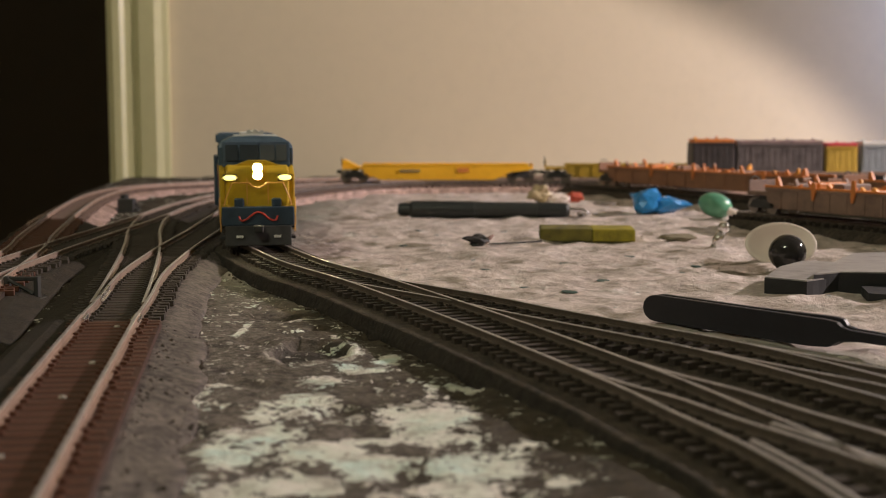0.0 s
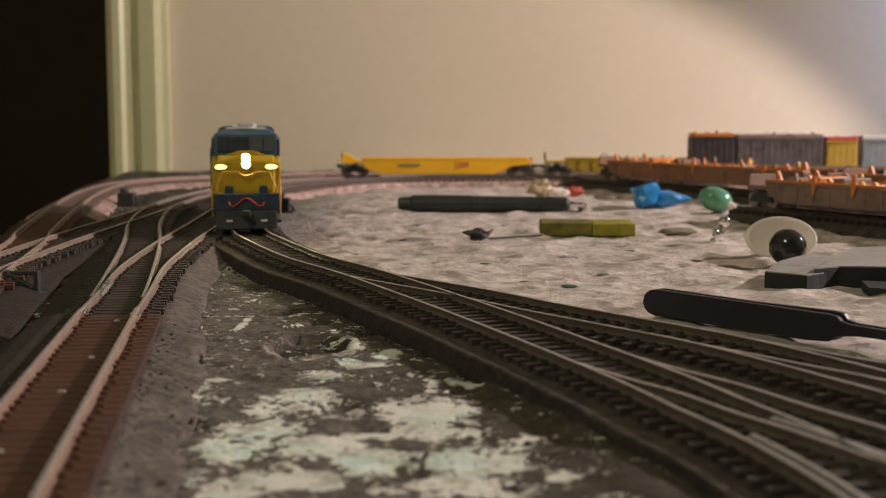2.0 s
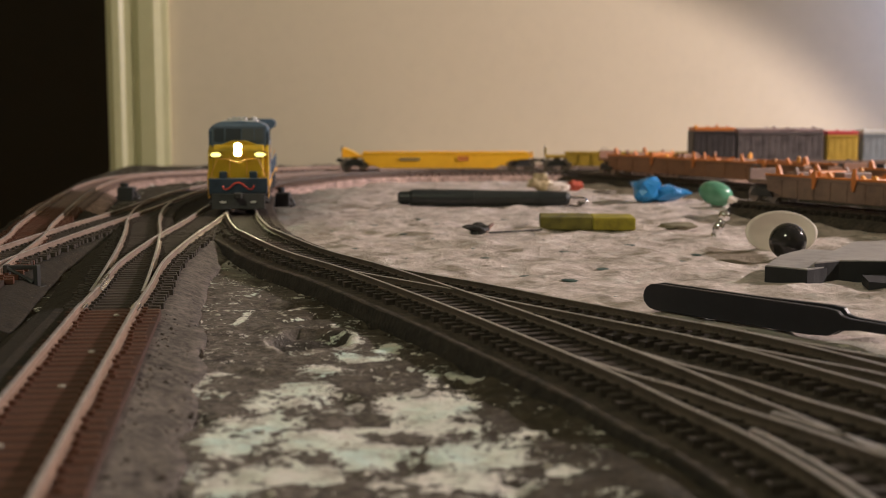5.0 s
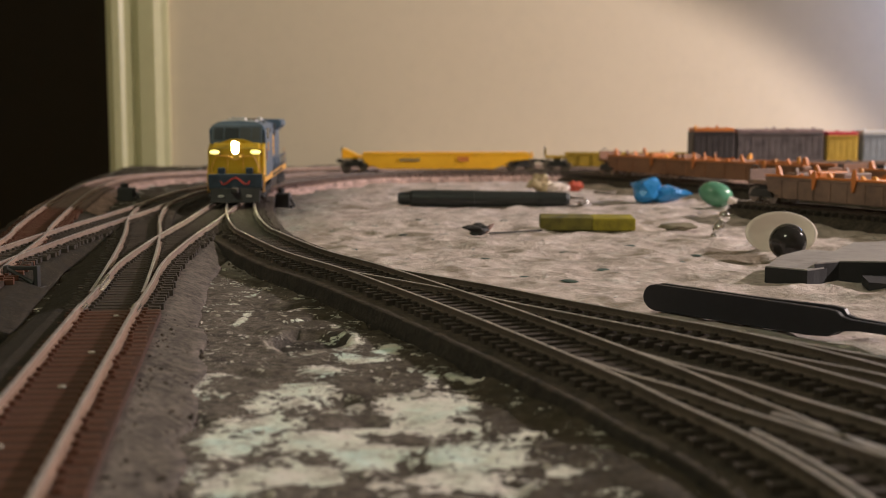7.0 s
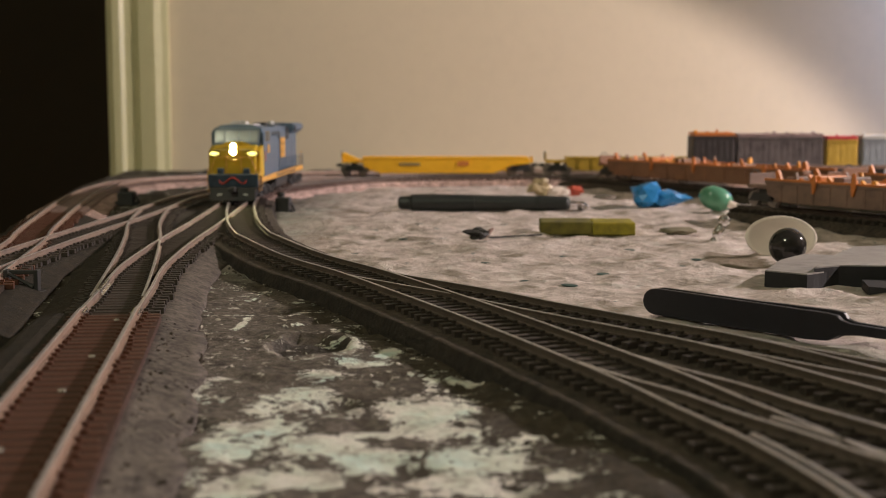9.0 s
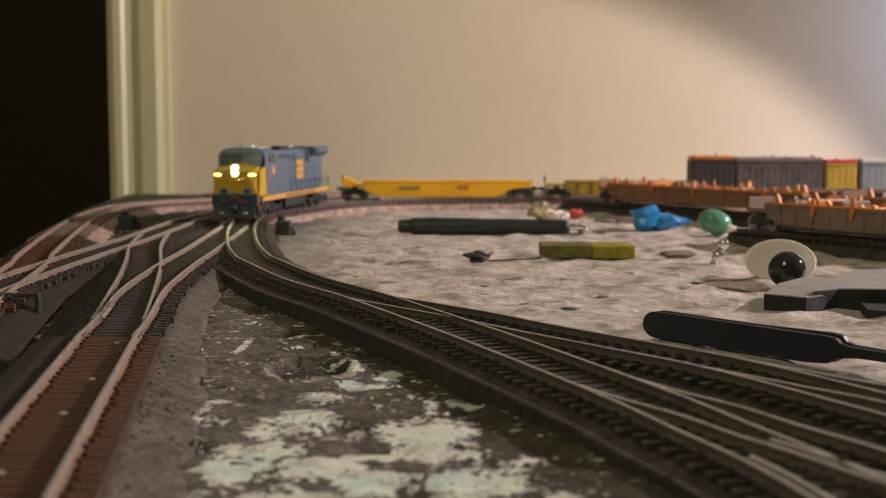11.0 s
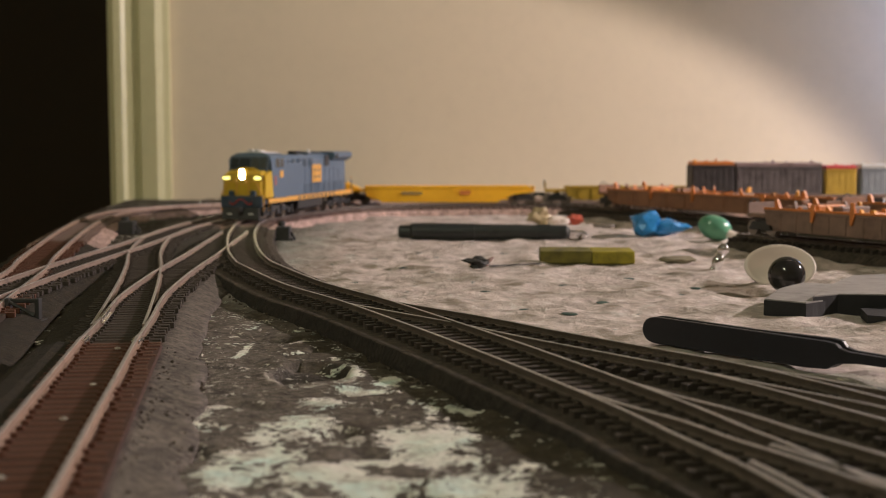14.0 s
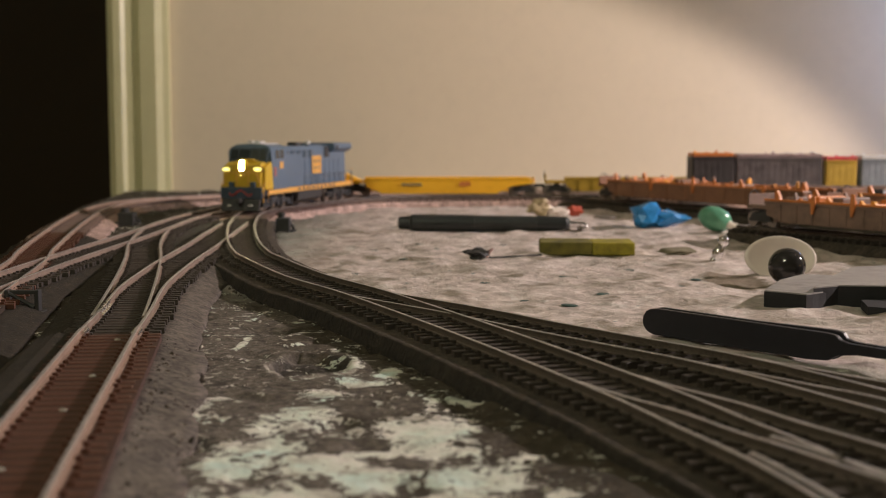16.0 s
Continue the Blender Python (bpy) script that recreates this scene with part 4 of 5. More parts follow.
            part("well_fitting", box(x - 0.004, x + 0.004, -0.012, 0.012, 0.0060, rnd.uniform(0.015, 0.0225), 0.0008), trim if k % 2 else paint, C)
    b = bmesh.new()
    tube([(0.0035, -0.006 + 0.0035 * math.cos(u), 0.0205 + 0.0035 * math.sin(u)) for u in np.linspace(0, 2 * math.pi, 13)], 0.0004, b, 6)
    part("brake_wheel", b, BLACKISH, C)
    return C


YELLOW_CAR = well_car("bright yellow well car with an orange-red emblem", CAR_YELLOW)
CAR_X, CAR_Y = -0.1035, 1.236
OLIVE_CAR = well_car("dull yellow well car behind a brown car", painted("dull_yellow_car_paint", (0.42, 0.27, 0.03), 0.5, 0, 0.25, 150, 0.0001), marks=False)
OLIVE_CAR.matrix_basis = pose(0.097, 1.236, RAIL_Z, 0, 0, -3)


ORANGE_SILL = painted("rusty_brown_sill_paint", (0.24, 0.115, 0.062), 0.55, 0, 0.3, 150, 0.0002)


def place_car(car, x0, y0, x1, y1):
    """Sets a car with its near side on the line from (x0, y0) to (x1, y1), starting at the first."""
    d = Vector((x1 - x0, y1 - y0)).normalized()
    car.matrix_basis = pose(x0 - d.y * 0.0165, y0 + d.x * 0.0165, RAIL_Z, 0, 0, math.degrees(math.atan2(d.y, d.x)))


# two rusty orange cars on the returning curve, a brown one nearer
ROW = (0.140, 1.165, 0.303, 0.850)
first = well_car("rusty orange well car with bright stakes in shade", ORANGE_SILL, length=0.30, marks=False, stakes=True, trim=CAR_ORANGE)
place_car(first, *ROW)
second = copy_thing(first, pose(0, 0, 0))
place_car(second, 0.140 + 0.4595 * 0.306, 1.165 - 0.888 * 0.306, 0.303, 0.850)
near_car = well_car("brown well car with orange stakes beside broken slabs", CAR_BROWN, marks=False, stakes=True, trim=CAR_ORANGE)
place_car(near_car, 0.194, 0.814, 0.253, 0.710)
track("storage track under the rusty orange cars", [(0.10, 1.275), (0.1546, 1.1728), (0.3177, 0.8576), (0.42, 0.66)], "black", 0.0063, 0.0, (0.0175, 0.022, 0.0049))
track("storage track under the brown car", [(0.2050, 0.8280), (0.2084, 0.8221), (0.2673, 0.7181), (0.35, 0.572)], "black", 0.0063, 0.0, (0.0175, 0.022, 0.0049))


def container_car(label, paint, length, height, top=None, top_span=(0, 1), panel=None):
    """A flat car that carries a ribbed container, along +x from 0."""
    C = thing("container_car", label, "railway car", "container cars at the back")
    part("flat_bed", box(0.001, length - 0.001, -0.0150, 0.0150, 0.0080, 0.0115, 0.0005), CAR_BROWN, C)
    part("container", box(0.003, length - 0.003, -0.0140, 0.0140, 0.0117, height, 0.0006), paint, C)
    n = max(3, int(length / 0.006))
    for k in range(n):
        x = 0.006 + k * (length - 0.012) / (n - 1)
        part("rib", box(x - 0.0018, x + 0.0018, -0.0142, -0.0138, 0.0140, height - 0.002, 0.0003), paint, C)
    for z in (0.0125, height - 0.001):
        part("edge_rail", box(0.003, length - 0.003, -0.0149, -0.0139, z - 0.0008, z + 0.0008), paint, C)
    if top:
        part("roof_cover", box(0.003 + top_span[0] * (length - 0.006), 0.003 + top_span[1] * (length - 0.006), -0.0138, 0.0138, height + 0.0002, height + 0.0036, 0.0006), top, C, "coloured cover on the container roof")
        ragged(C, 0.004, length - 0.004, -0.0120, height + 0.0030, max(4, int(length * 130)), int(length * 1e4), (top, top, AMBER if top is CAR_ORANGE else top), 0.0034)
    if panel:
        part("side_panel", box(length * 0.55, length * 0.85, -0.0156, -0.0149, height * 0.45, height * 0.68, 0.0002), panel, C, "white panel on the container side")
    for xm in (min(0.018, length * 0.3), length - min(0.018, length * 0.3)):
        for s in (-1, 1):
            part("wheel_frame", box(xm - 0.008, xm + 0.008, s * 0.0100 - 0.001, s * 0.0100 + 0.001, 0.0, 0.0080, 0.0008), BLACKISH, C)
    return C


BACK_Y = 1.2
for label, paint, x0, length, h, top, span, panel in (
        ("black container car with orange scraps on top", BOX_BLACK, 0.2350, 0.046, 0.0390, CAR_ORANGE, (0.02, 0.98), None),
        ("mauve-grey container car with a dull top", BOX_DARK, 0.2770, 0.088, 0.0380, BOX_MAUVE, (0.0, 1.0), None),
        ("mustard yellow container car with a red cover", BOX_YELLOW, 0.3625, 0.0355, 0.0355, BOX_RED, (0.0, 1.0), None),
        ("blue-grey container car with a white panel", BOX_GREY, 0.3965, 0.140, 0.0365, ROOF_WHITE, (0.0, 0.8), ROOF_WHITE)):
    c = container_car(label, paint, length, h, top, span, panel)
    c.matrix_basis = pose(x0, BACK_Y, RAIL_Z)
track("storage track under the container cars", [(0.225, 1.2), (0.36, 1.2), (0.56, 1.2)], "black", 0.0063, 0.0, (0.0175, 0.022, 0.0049))

# ---- tools and scraps on the plaster ----
TOOL_BLACK = painted("satin_black_tool_coating", (0.020, 0.019, 0.026), 0.45, 0, 0.2, 500, 0.00004)
PEN_BLACK = painted("black_pen_plastic", (0.022, 0.026, 0.026), 0.4, 0, 0.2, 300, 0)
CHROME = painted("bright_chrome", (0.8, 0.8, 0.8), 0.12, 1.0, 0.05, 300, 0, 0.04)
OLIVE = painted("olive_rubber_block", (0.15, 0.13, 0.022), 0.75, 0, 0.55, 120, 0.0003)
OLIVE_BRIGHT = painted("yellow_green_rubber", (0.31, 0.26, 0.02), 0.7, 0, 0.45, 120, 0.0003)
FOIL = painted("blue_crumpled_foil", (0.03, 0.24, 0.58), 0.28, 0.1, 0.2, 120, 0.0002)
JADE = painted("green_glass_bead", (0.12, 0.33, 0.21), 0.2, 0, 0.3, 60, 0)
CREAM = painted("cream_plastic", (0.84, 0.73, 0.67), 0.4, 0, 0.04, 100, 0)
GLASS_DARK = painted("dark_polished_ball", (0.028, 0.026, 0.026), 0.1, 0, 0.1, 60, 0, 0.03)
SLAB_TOP = painted("grey_shale", (0.31, 0.285, 0.27), 0.75, 0, 0.3, 120, 0.0006)
SLAB_SIDE = painted("black_shale_edge", (0.019, 0.018, 0.021), 0.8, 0, 0.4, 200, 0.0006)
SCRAP = painted("beige_plastic_scrap", (0.48, 0.38, 0.22), 0.4, 0, 0.25, 100, 0.0002)
SCRAP_RED = painted("red_plastic_scrap", (0.55, 0.10, 0.06), 0.4, 0, 0.2, 100, 0)


def tweezers():
    """Two blades on edge, joined in a broad rounded tail."""
    T = thing("tweezers", "satin black tweezers lying on edge on the plaster", "tweezers")
    for k, (y0, y1) in enumerate(((-0.0026, -0.0006), (0.0012, 0.0030))):
        out = [(0.0, 0.0052), (0.0004, 0.0032), (0.0014, 0.0016), (0.0028, 0.0006), (0.0048, 0.0001), (0.020, 0.0), (0.060, 0.0), (0.0665, 0.0006), (0.070, 0.0030), (0.076, 0.0040), (0.100, 0.0042), (0.135, 0.0035), (0.135, 0.0042),
               (0.100, 0.0072), (0.082, 0.0074), (0.0730, 0.0076), (0.0705, 0.0083), (0.0690, 0.0098 + 0.0006 * k), (0.0660, 0.0102 + 0.0006 * k), (0.040, 0.0103), (0.0050, 0.0105), (0.0029, 0.0100), (0.0014, 0.0089), (0.0004, 0.0073)]
        part("blade", prism([(x * 1.10, z * 0.88) for x, z in out], y0, y1, 0.00025, axis="y"), TOOL_BLACK, T)
    part("tail_spacer", prism([(0.0004, 0.0030), (0.003, 0.0008), (0.020, 0.0006), (0.020, 0.0086), (0.006, 0.0088), (0.0012, 0.0075)], -0.0006, 0.0012, 0, axis="y"), TOOL_BLACK, T)
    T.matrix_basis = pose(0.0714, 0.4287, 0.0006, 0, 0, -50.0)
    return T


def pen():
    P = thing("hobby_knife", "black round-handled hobby knife lying on plaster", "hobby knife")
    def bar(name, stops, mat, label=""):
        part(name, tube([(x, 0, 0.0062) for x, r in stops], [r for x, r in stops], sides=20), mat, P, label, smooth=False)
    bar("end_cap", [(0.0, 0.0030), (0.001, 0.0044), (0.008, 0.0048), (0.0085, 0.0048)], PEN_BLACK)
    bar("barrel", [(0.0086, 0.0050), (0.0105, 0.0062), (0.040, 0.0062), (0.055, 0.0060)], PEN_BLACK)
    bar("grip", [(0.0551, 0.0058), (0.072, 0.0056), (0.090, 0.0055), (0.100, 0.0054)], painted("dark_grey_grip", (0.028, 0.032, 0.031), 0.4, 0, 0.2, 300), "dark grey grip")
    bar("collar", [(0.1001, 0.0056), (0.104, 0.0057), (0.121, 0.0050), (0.1235, 0.0036)], PEN_BLACK)
    bar("tip", [(0.1236, 0.0026), (0.128, 0.0018), (0.134, 0.0014)], CHROME, "shiny metal tip")
    P.matrix_basis = pose(-0.0325, 0.893, 0.0, 0, 0.3, -0.6)


def eraser():
    E = thing("abrasive_block", "olive green rubber block lying on plaster", "rubber block")
    part("dark_half", box(0, 0.0300, 0, 0.030, 0, 0.0075, 0.0008), OLIVE, E, "darker soiled half")
    part("bright_half", box(0.0301, 0.0545, 0, 0.030, 0, 0.0073, 0.0008), OLIVE_BRIGHT, E, "yellow-green half")
    E.matrix_basis = pose(0.0560, 0.7120, 0.0002, 0, 0, -3)


def crumple(seed, sx, sy, sz, rough, detail=3):
    b = bmesh.new()
    bmesh.ops.create_icosphere(b, subdivisions=detail, radius=1.0)
    for v in b.verts:
        n = v.co.normalized()
        k = 1 + rough * noise.noise(n * 1.7 + Vector((seed, 0, 0))) + rough * 0.7 * abs(noise.noise(n * 4.0 + Vector((0, seed, 0)))) + 0.15 * rough * noise.noise(n * 9 + Vector((0, 0, seed)))
        v.co = Vector((n.x * sx * k, n.y * sy * k, n.z * sz * k))
    low = min(v.co.z for v in b.verts)
    for v in b.verts:
        v.co.z -= low
        if v.co.z < sz * 0.35:
            v.co.z *= 0.5
    low = min(v.co.z for v in b.verts)
    return b


def scraps():
    # crumpled blue wrapper: a tall folded head and a trailing tail
    W = thing("plastic_wrapper", "crumpled shiny blue plastic wrapper on plaster", "wrapper", m=pose(0.1520, 0.930, 0.0))
    part("folded_head", crumple(3, 0.0120, 0.0095, 0.0088, 0.55, 2), FOIL, W)
    part("trailing_tail", joined(crumple(8, 0.0165, 0.0080, 0.0055, 0.5, 2), None, pose(0.0140, 0.001, 0)), FOIL, W)
    G = thing("glass_bead", "pale green glass bead with a cream stopper", "bead", m=pose(0.1945, 0.885, 0.0))
    b = bmesh.new()
    bmesh.ops.create_uvsphere(b, u_segments=24, v_segments=14, radius=1.0)
    bmesh.ops.transform(b, matrix=pose(0, 0, 0.0095, 0, 18, 0) @ Matrix.Diagonal((0.0125, 0.0095, 0.0088, 1)), verts=b.verts)
    part("bead", b, JADE, G, smooth=True)
    part("stopper", tube([(0.0085, -0.0050, 0.0060), (0.0135, -0.0075, 0.0040), (0.0165, -0.0090, 0.0036)], [0.0030, 0.0022, 0.0016], sides=12), CREAM, G, "cream stopper")
    # chromed fitting leaning on the plaster
    N = thing("metal_fitting", "small chromed fitting standing on plaster", "metal fitting", m=pose(0.1460, 0.6620, 0.0))
    part("stem", tube([(0.0, 0, 0.0015), (0.0012, 0, 0.006), (0.0032, 0, 0.0105)], [0.0020, 0.0030, 0.0020], sides=12), CHROME, N, smooth=True)
    for p, r in (((-0.0008, 0, 0.0020), 0.0021), ((0.0044, 0, 0.0128), 0.0032)):
        b = bmesh.new()
        bmesh.ops.create_uvsphere(b, u_segments=14, v_segments=8, radius=r)
        bmesh.ops.translate(b, vec=p, verts=b.verts)
        part("knob", b, CHROME, N, smooth=True)
    # shallow cream dish tipped on its rim, and a dark polished ball before it
    D = thing("plastic_dish", "shallow cream plastic dish tipped on its rim", "dish", m=pose(0.1660, 0.607, 0.0092, 64, 0, -6))
    b = bmesh.new()
    prof = [(0.0, -0.0052), (0.006, -0.0050), (0.0115, -0.0030), (0.0150, 0.0), (0.0172, 0.0006), (0.0174, 0.0), (0.0156, -0.0012), (0.0120, -0.0042), (0.006, -0.0062), (0.0, -0.0064)]
    rings = [[b.verts.new((r * math.cos(a), 0.66 * r * math.sin(a), z)) for a in np.linspace(0, 2 * math.pi, 40, endpoint=False)] if r > 0 else [b.verts.new((0, 0, z))] for r, z in prof]
    for u, v in zip(rings, rings[1:]):
        for k in range(40):
            q = [u[k % len(u)], u[(k + 1) % len(u)], v[(k + 1) % len(v)], v[k % len(v)]]
            b.faces.new(list(dict.fromkeys(q)))
    bmesh.ops.recalc_face_normals(b, faces=b.faces)
    tagged(D)
    part("bowl", b, CREAM, D, smooth=True)
    S = thing("polished_ball", "dark polished ball in front of a cream dish", "ball", m=pose(0.1600, 0.5735, 0.0085))
    b = bmesh.new()
    bmesh.ops.create_uvsphere(b, u_segments=32, v_segments=20, radius=0.0086)
    part("ball", b, GLASS_DARK, S, smooth=True)
    # thin shale slabs, dark broken edges and pale tops
    for label, out, h, z in (("broken dark grey shale slab with a pale top", [(0.1301, 0.4983), (0.1438, 0.4859), (0.1600, 0.500), (0.1765, 0.5526), (0.1626, 0.5571), (0.1465, 0.5353)], 0.0058, 0.0),
                             ("thick shale slab lying beside a thin one", [(0.1480, 0.4910), (0.1601, 0.4985), (0.1789, 0.4968), (0.1932, 0.4913), (0.240, 0.505), (0.2291, 0.5839), (0.1902, 0.5714), (0.1702, 0.5369)], 0.0078, 0.0),
                             ("dark wedge of shale under a pale slab", [(0.1640, 0.4740), (0.185, 0.4600), (0.240, 0.470), (0.240, 0.500), (0.200, 0.500), (0.168, 0.494)], 0.0030, 0.0)):
        T = thing("shale_slab", label, "stone slab", "broken slabs", m=pose(0, 0, z + 0.0004))
        rnd = random.Random(int(h * 1e5))
        ring = []
        for (x0, y0), (x1, y1) in zip(out, out[1:] + out[:1]):
            for k in range(5):
                u = k / 5
                ring.append((x0 + (x1 - x0) * u + rnd.uniform(-0.00012, 0.00012), y0 + (y1 - y0) * u + rnd.uniform(-0.00012, 0.00012)))
        part("broken_edge", prism(ring, -0.0006 if z == 0 else 0.0, h, 0, axis="z"), SLAB_SIDE, T)
        cx, cy = sum(p[0] for p in ring) / len(ring), sum(p[1] for p in ring) / len(ring)
        if "wedge" not in label:
            part("top_face", prism([(cx + (x - cx) * 0.985, cy + (y - cy) * 0.985) for x, y in ring], h, h + 0.0005, 0, axis="z"), SLAB_TOP, T, "pale grey top face")
    # scraps by the knife
    B = thing("plastic_scrap", "crumpled beige plastic scrap on plaster", "plastic scrap", m=pose(0.086, 1.05, 0.0))
    part("scrap_body", joined(crumple(12, 0.0085, 0.0060, 0.0060, 0.7, 3), None, pose(-0.004, 0, 0)), SCRAP, B)
    part("scrap_tail", joined(crumple(15, 0.0090, 0.0050, 0.0034, 0.6, 3), None, pose(0.0100, 0, 0)), CREAM, B, "clear creased end")
    R = thing("plastic_scrap", "small red plastic scrap on plaster", "plastic scrap", m=pose(0.1125, 1.06, 0.0))
    part("scrap_body", crumple(21, 0.0062, 0.0040, 0.0036, 0.5, 3), SCRAP_RED, R)
    K = thing("metal_scrap", "small shiny metal scrap on plaster", "metal scrap", m=pose(0.1010, 0.900, 0.0))
    part("scrap_body", crumple(25, 0.0035, 0.0030, 0.0028, 0.5, 3), CHROME, K)
    K = thing("metal_scrap", "dull grey metal ring on plaster", "metal scrap", m=pose(0.1330, 1.02, 0.0018))
    part("ring_body", tube([(0.008 * math.cos(a), 0.006 * math.sin(a), 0) for a in np.linspace(0, 2 * math.pi, 25)], 0.0014, sides=8), STEEL, K)
    # wire clip with a dark head
    C = thing("wire_clip", "dark clip with a thin wire tail on plaster", "wire clip", m=pose(0.0195, 0.686, 0.0))
    part("clip_head", crumple(31, 0.0058, 0.0040, 0.0024, 0.7, 3), BLACKISH, C)
    part("clip_jaw", tube([(0.004, 0, 0.002), (0.0068, 0.002, 0.0050), (0.0085, 0.003, 0.0060)], [0.0012, 0.0012, 0.0007], sides=8), painted("dull_pink_clip", (0.30, 0.18, 0.15)), C)
    part("wire_tail", tube([(0.006, 0.002, 0.0012), (0.015, 0.010, 0.0008), (0.026, 0.016, 0.0008), (0.037, 0.021, 0.0010)], 0.0005, sides=6), BLACKISH, C)


def ground_throw(label, m, w=0.012, h=0.009):
    T = thing("switch_stand", label, "switch stand", "switch stands", m=m)
    part("base_plate", box(-w / 2 - 0.002, w / 2 + 0.002, -0.005, 0.005, -0.001, 0.0012, 0.0003), BLACKISH, T)
    for s in (-1, 1):
        part("post", box(s * w / 2 - 0.0009, s * w / 2 + 0.0009, -0.002, 0.002, 0.0010, h, 0.0003), BLACKISH, T)
    part("cross_bar", box(-w / 2, w / 2, -0.0008, 0.0008, h - 0.0018, h - 0.0002, 0.0003), BLACKISH, T)
    part("lever", tube([(-w / 2, -0.001, h - 0.001), (w * 0.25, -0.0015, h * 0.42), (w * 0.4, -0.0015, h * 0.3)], [0.0008, 0.0008, 0.0012], sides=8), BLACKISH, T)
    return T


def switch_machine(label, m, w, d, h):
    T = thing("switch_machine", label, "switch machine", "switch machines", m=m)
    part("case", box(-w / 2, w / 2, -d / 2, d / 2, -0.001, h * 0.75, 0.0010), BLACKISH, T)
    part("motor_cap", tube([(-w * 0.15, 0, h * 0.7), (-w * 0.15, 0, h * 0.95), (-w * 0.15, 0, h)], [w * 0.26, w * 0.26, w * 0.15], sides=14), BLACKISH, T)
    part("foot", box(-w * 0.7, w * 0.7, -d * 0.35, d * 0.35, -0.001, h * 0.18, 0.0004), BLACKISH, T)
    part("lever", tube([(w * 0.3, 0, h * 0.6), (w * 0.62, 0, h * 0.35), (w * 0.8, 0, h * 0.1)], 0.0009, sides=8), BLACKISH, T)
    return T


tweezers()
pen()
eraser()
scraps()
ground_throw("black switch stand beside the grey tracks", pose(-0.162, 0.474, 0.0005), 0.0115, 0.0095)
switch_machine("black switch machine beside the curve", pose(-0.1125, 0.874, 0.0), 0.010, 0.012, 0.0150)
switch_machine("dark switch machine between far tracks", pose(-0.2445, 0.960, 0.0), 0.0125, 0.012, 0.0130)


def crumbs():
    """Plaster crumbs and grit, thickest near the worn patch."""
    b = bmesh.new()
    rnd = random.Random(11)
    for k in range(600):
        y = 0.16 + 0.50 * rnd.random() ** 1.4
        x = rnd.uniform(-0.085, 0.045) if y < 0.4 else rnd.uniform(-0.11, -0.05)
        r = 0.00018 + 0.0007 * rnd.random() ** 5
        bmesh.ops.create_icosphere(b, subdivisions=1, radius=r, matrix=pose(x, y, lumps(x, y) + r * 0.3, rnd.uniform(0, 360), 0, rnd.uniform(0, 360)) @ Matrix.Diagonal((rnd.uniform(0.8, 1.8), 1, rnd.uniform(0.25, 0.6), 1)))
    for x, y in ((-0.0905, 0.315), (-0.086, 0.275), (-0.0825, 0.225), (-0.099, 0.372)):
        bmesh.ops.create_icosphere(b, subdivisions=1, radius=0.0008, matrix=pose(x, y, TIE_Z + 0.0004) @ Matrix.Diagonal((1.4, 1, 0.6, 1)))
    o = part("plaster_crumbs", b, painted("white_plaster_crumb", (0.50, 0.46, 0.40), 0.8, 0, 0.3, 500, 0))
    tagged(o, "white plaster crumbs and grit scattered on the ground", "crumbs", kind="stuff")


crumbs()


def chips():
    """Dark green paint chips strewn over the plaster."""
    b = bmesh.new()
    rnd = random.Random(4)
    for x, y in ((-0.022, 0.680), (0.0003, 0.683), (-0.0153, 0.7645), (0.0396, 0.784), (0.0712, 0.548), (0.121, 0.590), (0.0347, 0.5236), (0.0198, 0.573), (0.0512, 0.498), (0.095, 0.63), (-0.045, 0.62), (0.06, 0.60)):
        k = rnd.uniform(0.0012, 0.0030)
        bmesh.ops.create_icosphere(b, subdivisions=2, radius=1.0, matrix=pose(x, y, lumps(x, y) + 0.0003, 0, 0, rnd.uniform(0, 360)) @ Matrix.Diagonal((k * 1.8, k * 1.2, 0.0003, 1)))
    o = part("paint_chips", b, painted("dark_green_paint_chip", (0.035, 0.075, 0.065), 0.6, 0, 0.3, 300, 0.0002))
    tagged(o, "dark green paint chips strewn over white plaster", "paint chips", kind="stuff")
    S = thing("flat_stone", "flat olive-grey stone chip on plaster", "stone", m=pose(0.1360, 0.716, 0.0))
    part("stone_body", crumple(41, 0.0100, 0.0070, 0.0022, 0.35, 3), painted("olive_grey_stone", (0.22, 0.19, 0.13), 0.8, 0, 0.3, 120, 0.0004), S)


chips()


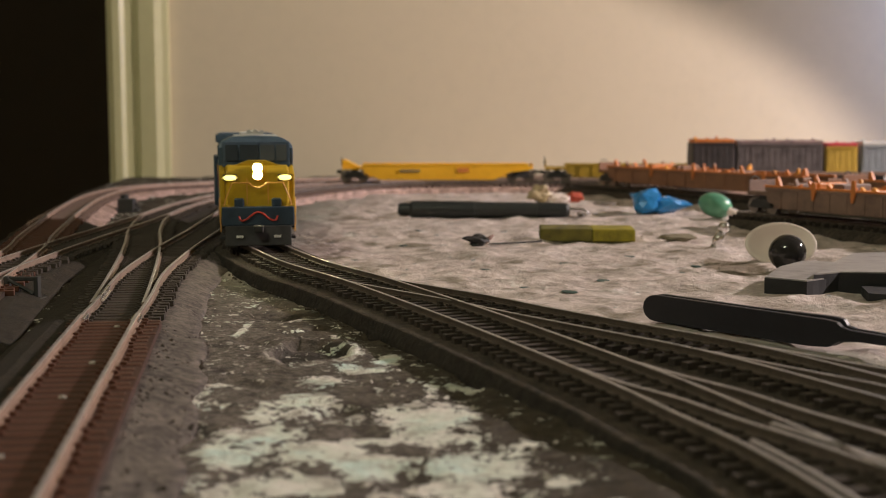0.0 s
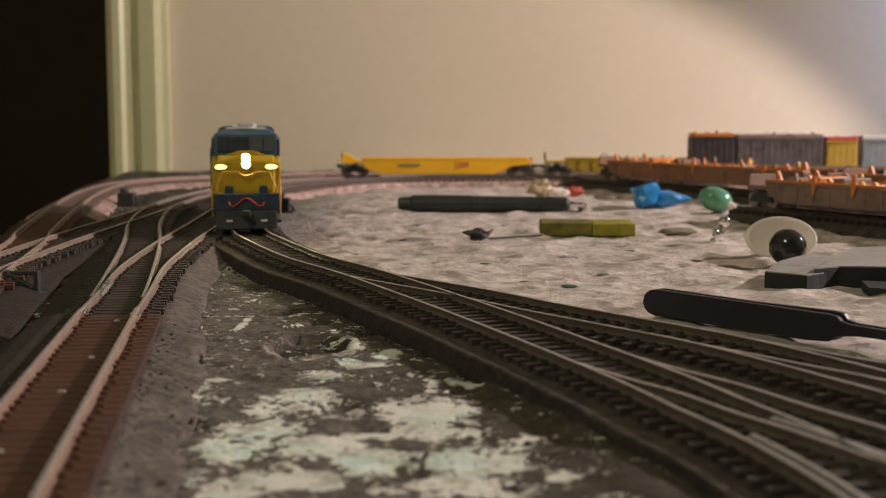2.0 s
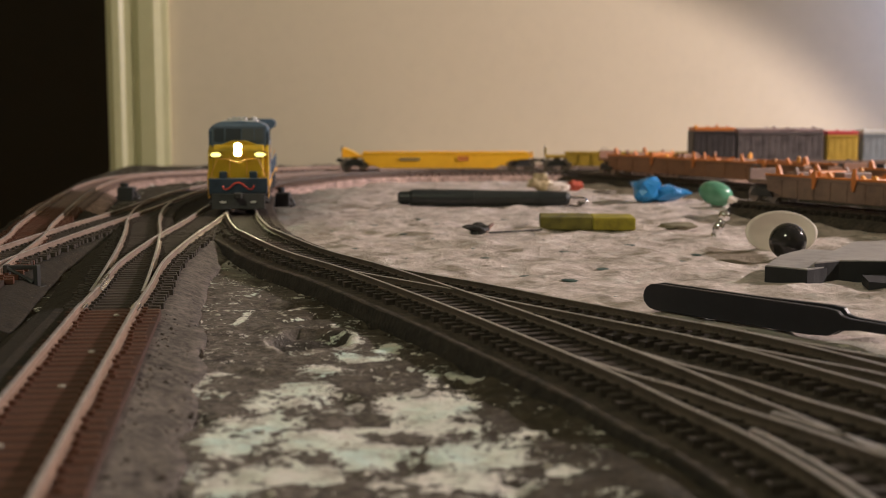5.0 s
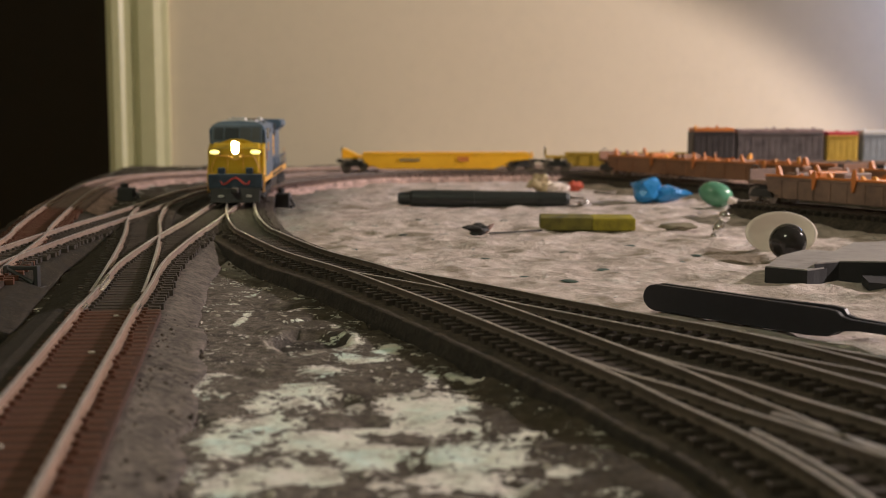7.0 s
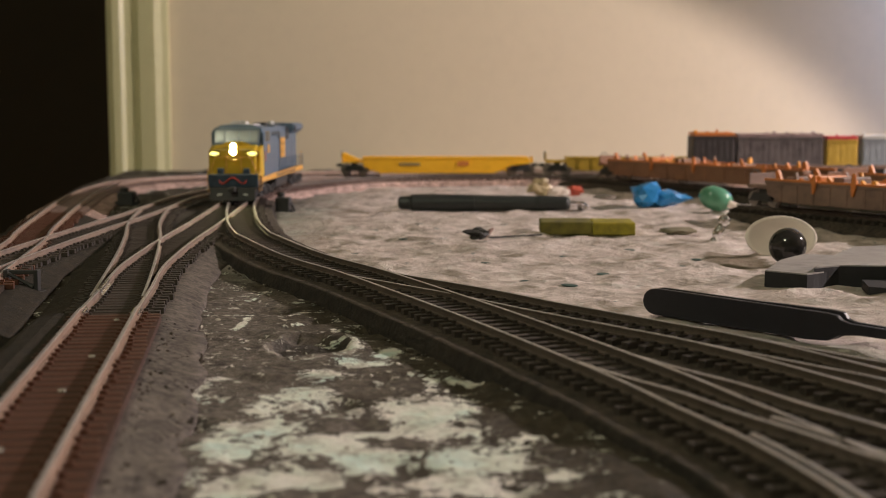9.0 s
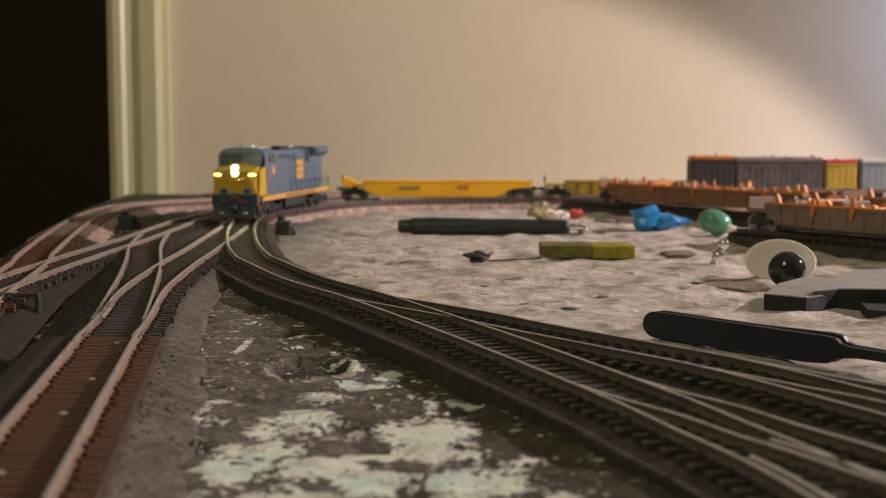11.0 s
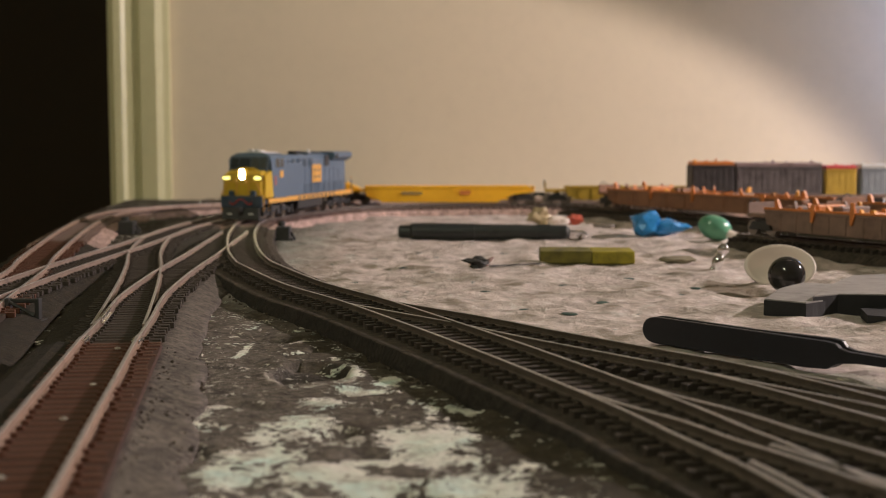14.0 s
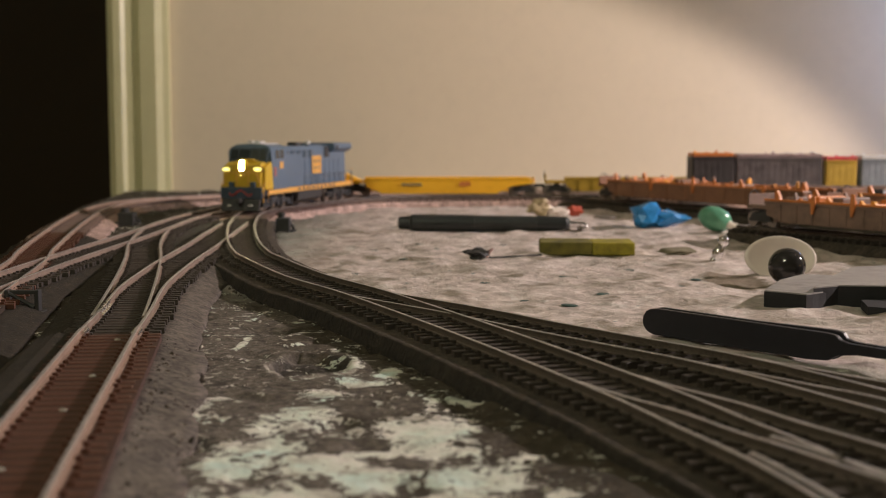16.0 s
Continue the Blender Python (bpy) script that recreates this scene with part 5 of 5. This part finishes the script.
def clods():
    """Clods of dark soil on the shoulder beside the siding and at the foot of the main line."""
    b = bmesh.new()
    rnd = random.Random(21)
    for k in range(520):
        if k < 380:
            y = rnd.uniform(0.20, 0.39)
            x = float(np.interp(y, [0.19, 0.254, 0.318, 0.384, 0.43, 0.52], [-0.0730, -0.0840, -0.0940, -0.1045, -0.1105, -0.123])) + rnd.uniform(0.0165, 0.0310)
            z = float(np.interp(x - float(np.interp(y, [0.19, 0.254, 0.318, 0.384, 0.43, 0.52], [-0.0730, -0.0840, -0.0940, -0.1045, -0.1105, -0.123])), [0.0175, 0.029], [0.0047, 0.0004]))
        else:
            q = offset(MAIN, -rnd.uniform(0.0225, 0.026))[rnd.randrange(4, 130)]
            x, y = float(q[0]), float(q[1])
            z = 0.0
        r = 0.0002 + 0.0006 * rnd.random() ** 3
        bmesh.ops.create_icosphere(b, subdivisions=1, radius=r, matrix=pose(x, y, z - r * 0.1, rnd.uniform(0, 360), rnd.uniform(0, 360), 0) @ Matrix.Diagonal((rnd.uniform(0.8, 1.7), 1, rnd.uniform(0.5, 0.9), 1)))
    o = part("soil_clods", b, gritty("clod_soil", (0.075, 0.058, 0.045)))
    tagged(o, "dark soil clods along the track shoulders", "soil clods", kind="stuff")


clods()


# ---- what moves ----
def motions():
    s = np.concatenate([[0], np.cumsum(np.linalg.norm(np.diff(MAIN, axis=0), axis=1))])

    def at(u):
        return np.array([np.interp(u, s, MAIN[:, 0]), np.interp(u, s, MAIN[:, 1])])
    rows, runs = [], []
    for t, y, aside in ((0, 0.582, -0.0008), (0.5, 0.594, -0.0008), (1, 0.606, -0.0006), (1.5, 0.620, -0.0004), (2, 0.637, 0), (2.5, 0.654, 0.0002), (3, 0.670, 0.0002), (3.5, 0.686, 0), (4, 0.698, -0.0005),
                        (4.2, 0.703, -0.0006), (5.2, 0.732, -0.0012), (6.3, 0.762, -0.0018), (6.5, 0.767, -0.0018), (7, 0.782, -0.0018), (7.5, 0.797, -0.0018), (8, 0.810, -0.0018), (8.5, 0.824, -0.0017),
                        (9, 0.838, -0.0015), (9.2, 0.843, -0.0014), (10.2, 0.873, -0.0005), (11.3, 0.905, 0.0006), (11.5, 0.911, 0.0007), (12, 0.925, 0.0008), (12.5, 0.937, 0.0009), (13, 0.946, 0.0009),
                        (13.5, 0.950, 0.0009), (14, 0.951, 0.0009), (14.5, 0.951, 0.0009), (16, 0.951, 0.0009)):
        u = float(np.interp(y, MAIN[:, 1][:230], s[:230]))
        a, b = at(u + 0.045), at(u + 0.195)
        d = (b - a) / np.linalg.norm(b - a)
        p = a - d * 0.045
        turn = float(np.interp(t, [0, 4, 7, 9, 11.5, 14], [-1.2, -1.2, -2.0, -0.7, 2.2, 3.3]))
        aside += float(np.interp(t, [0, 4, 9, 11.5, 16], [0.0, 0.0005, 0.0010, 0.0022, 0.0022]))
        rows.append((t, pose(p[0] + aside, p[1], RAIL_Z, 0, 0, math.degrees(math.atan2(d[1], d[0])) - 90 + turn)))
        runs.append((t, u))
    walk(LOCO, rows)
    # the wheels roll as far as the locomotive runs
    t_of = np.array(runs)
    times = np.arange(0, 16.01, 0.2)
    for w in WHEELS:
        x, y, z = w.location
        walk(w, [(float(t), pose(x, y, z, math.degrees((runs[0][1] - np.interp(t, t_of[:, 0], t_of[:, 1])) / 0.0060), 0, 0)) for t in times])
    # the standing car is nudged at the end
    walk(YELLOW_CAR, [(t, pose(CAR_X + dx, CAR_Y, RAIL_Z, 0, 0, 0.8)) for t, dx in ((0, 0), (12.4, 0), (13.0, 0.0006), (13.6, 0.0017), (14.0, 0.0018), (16, 0.0018))])


motions()
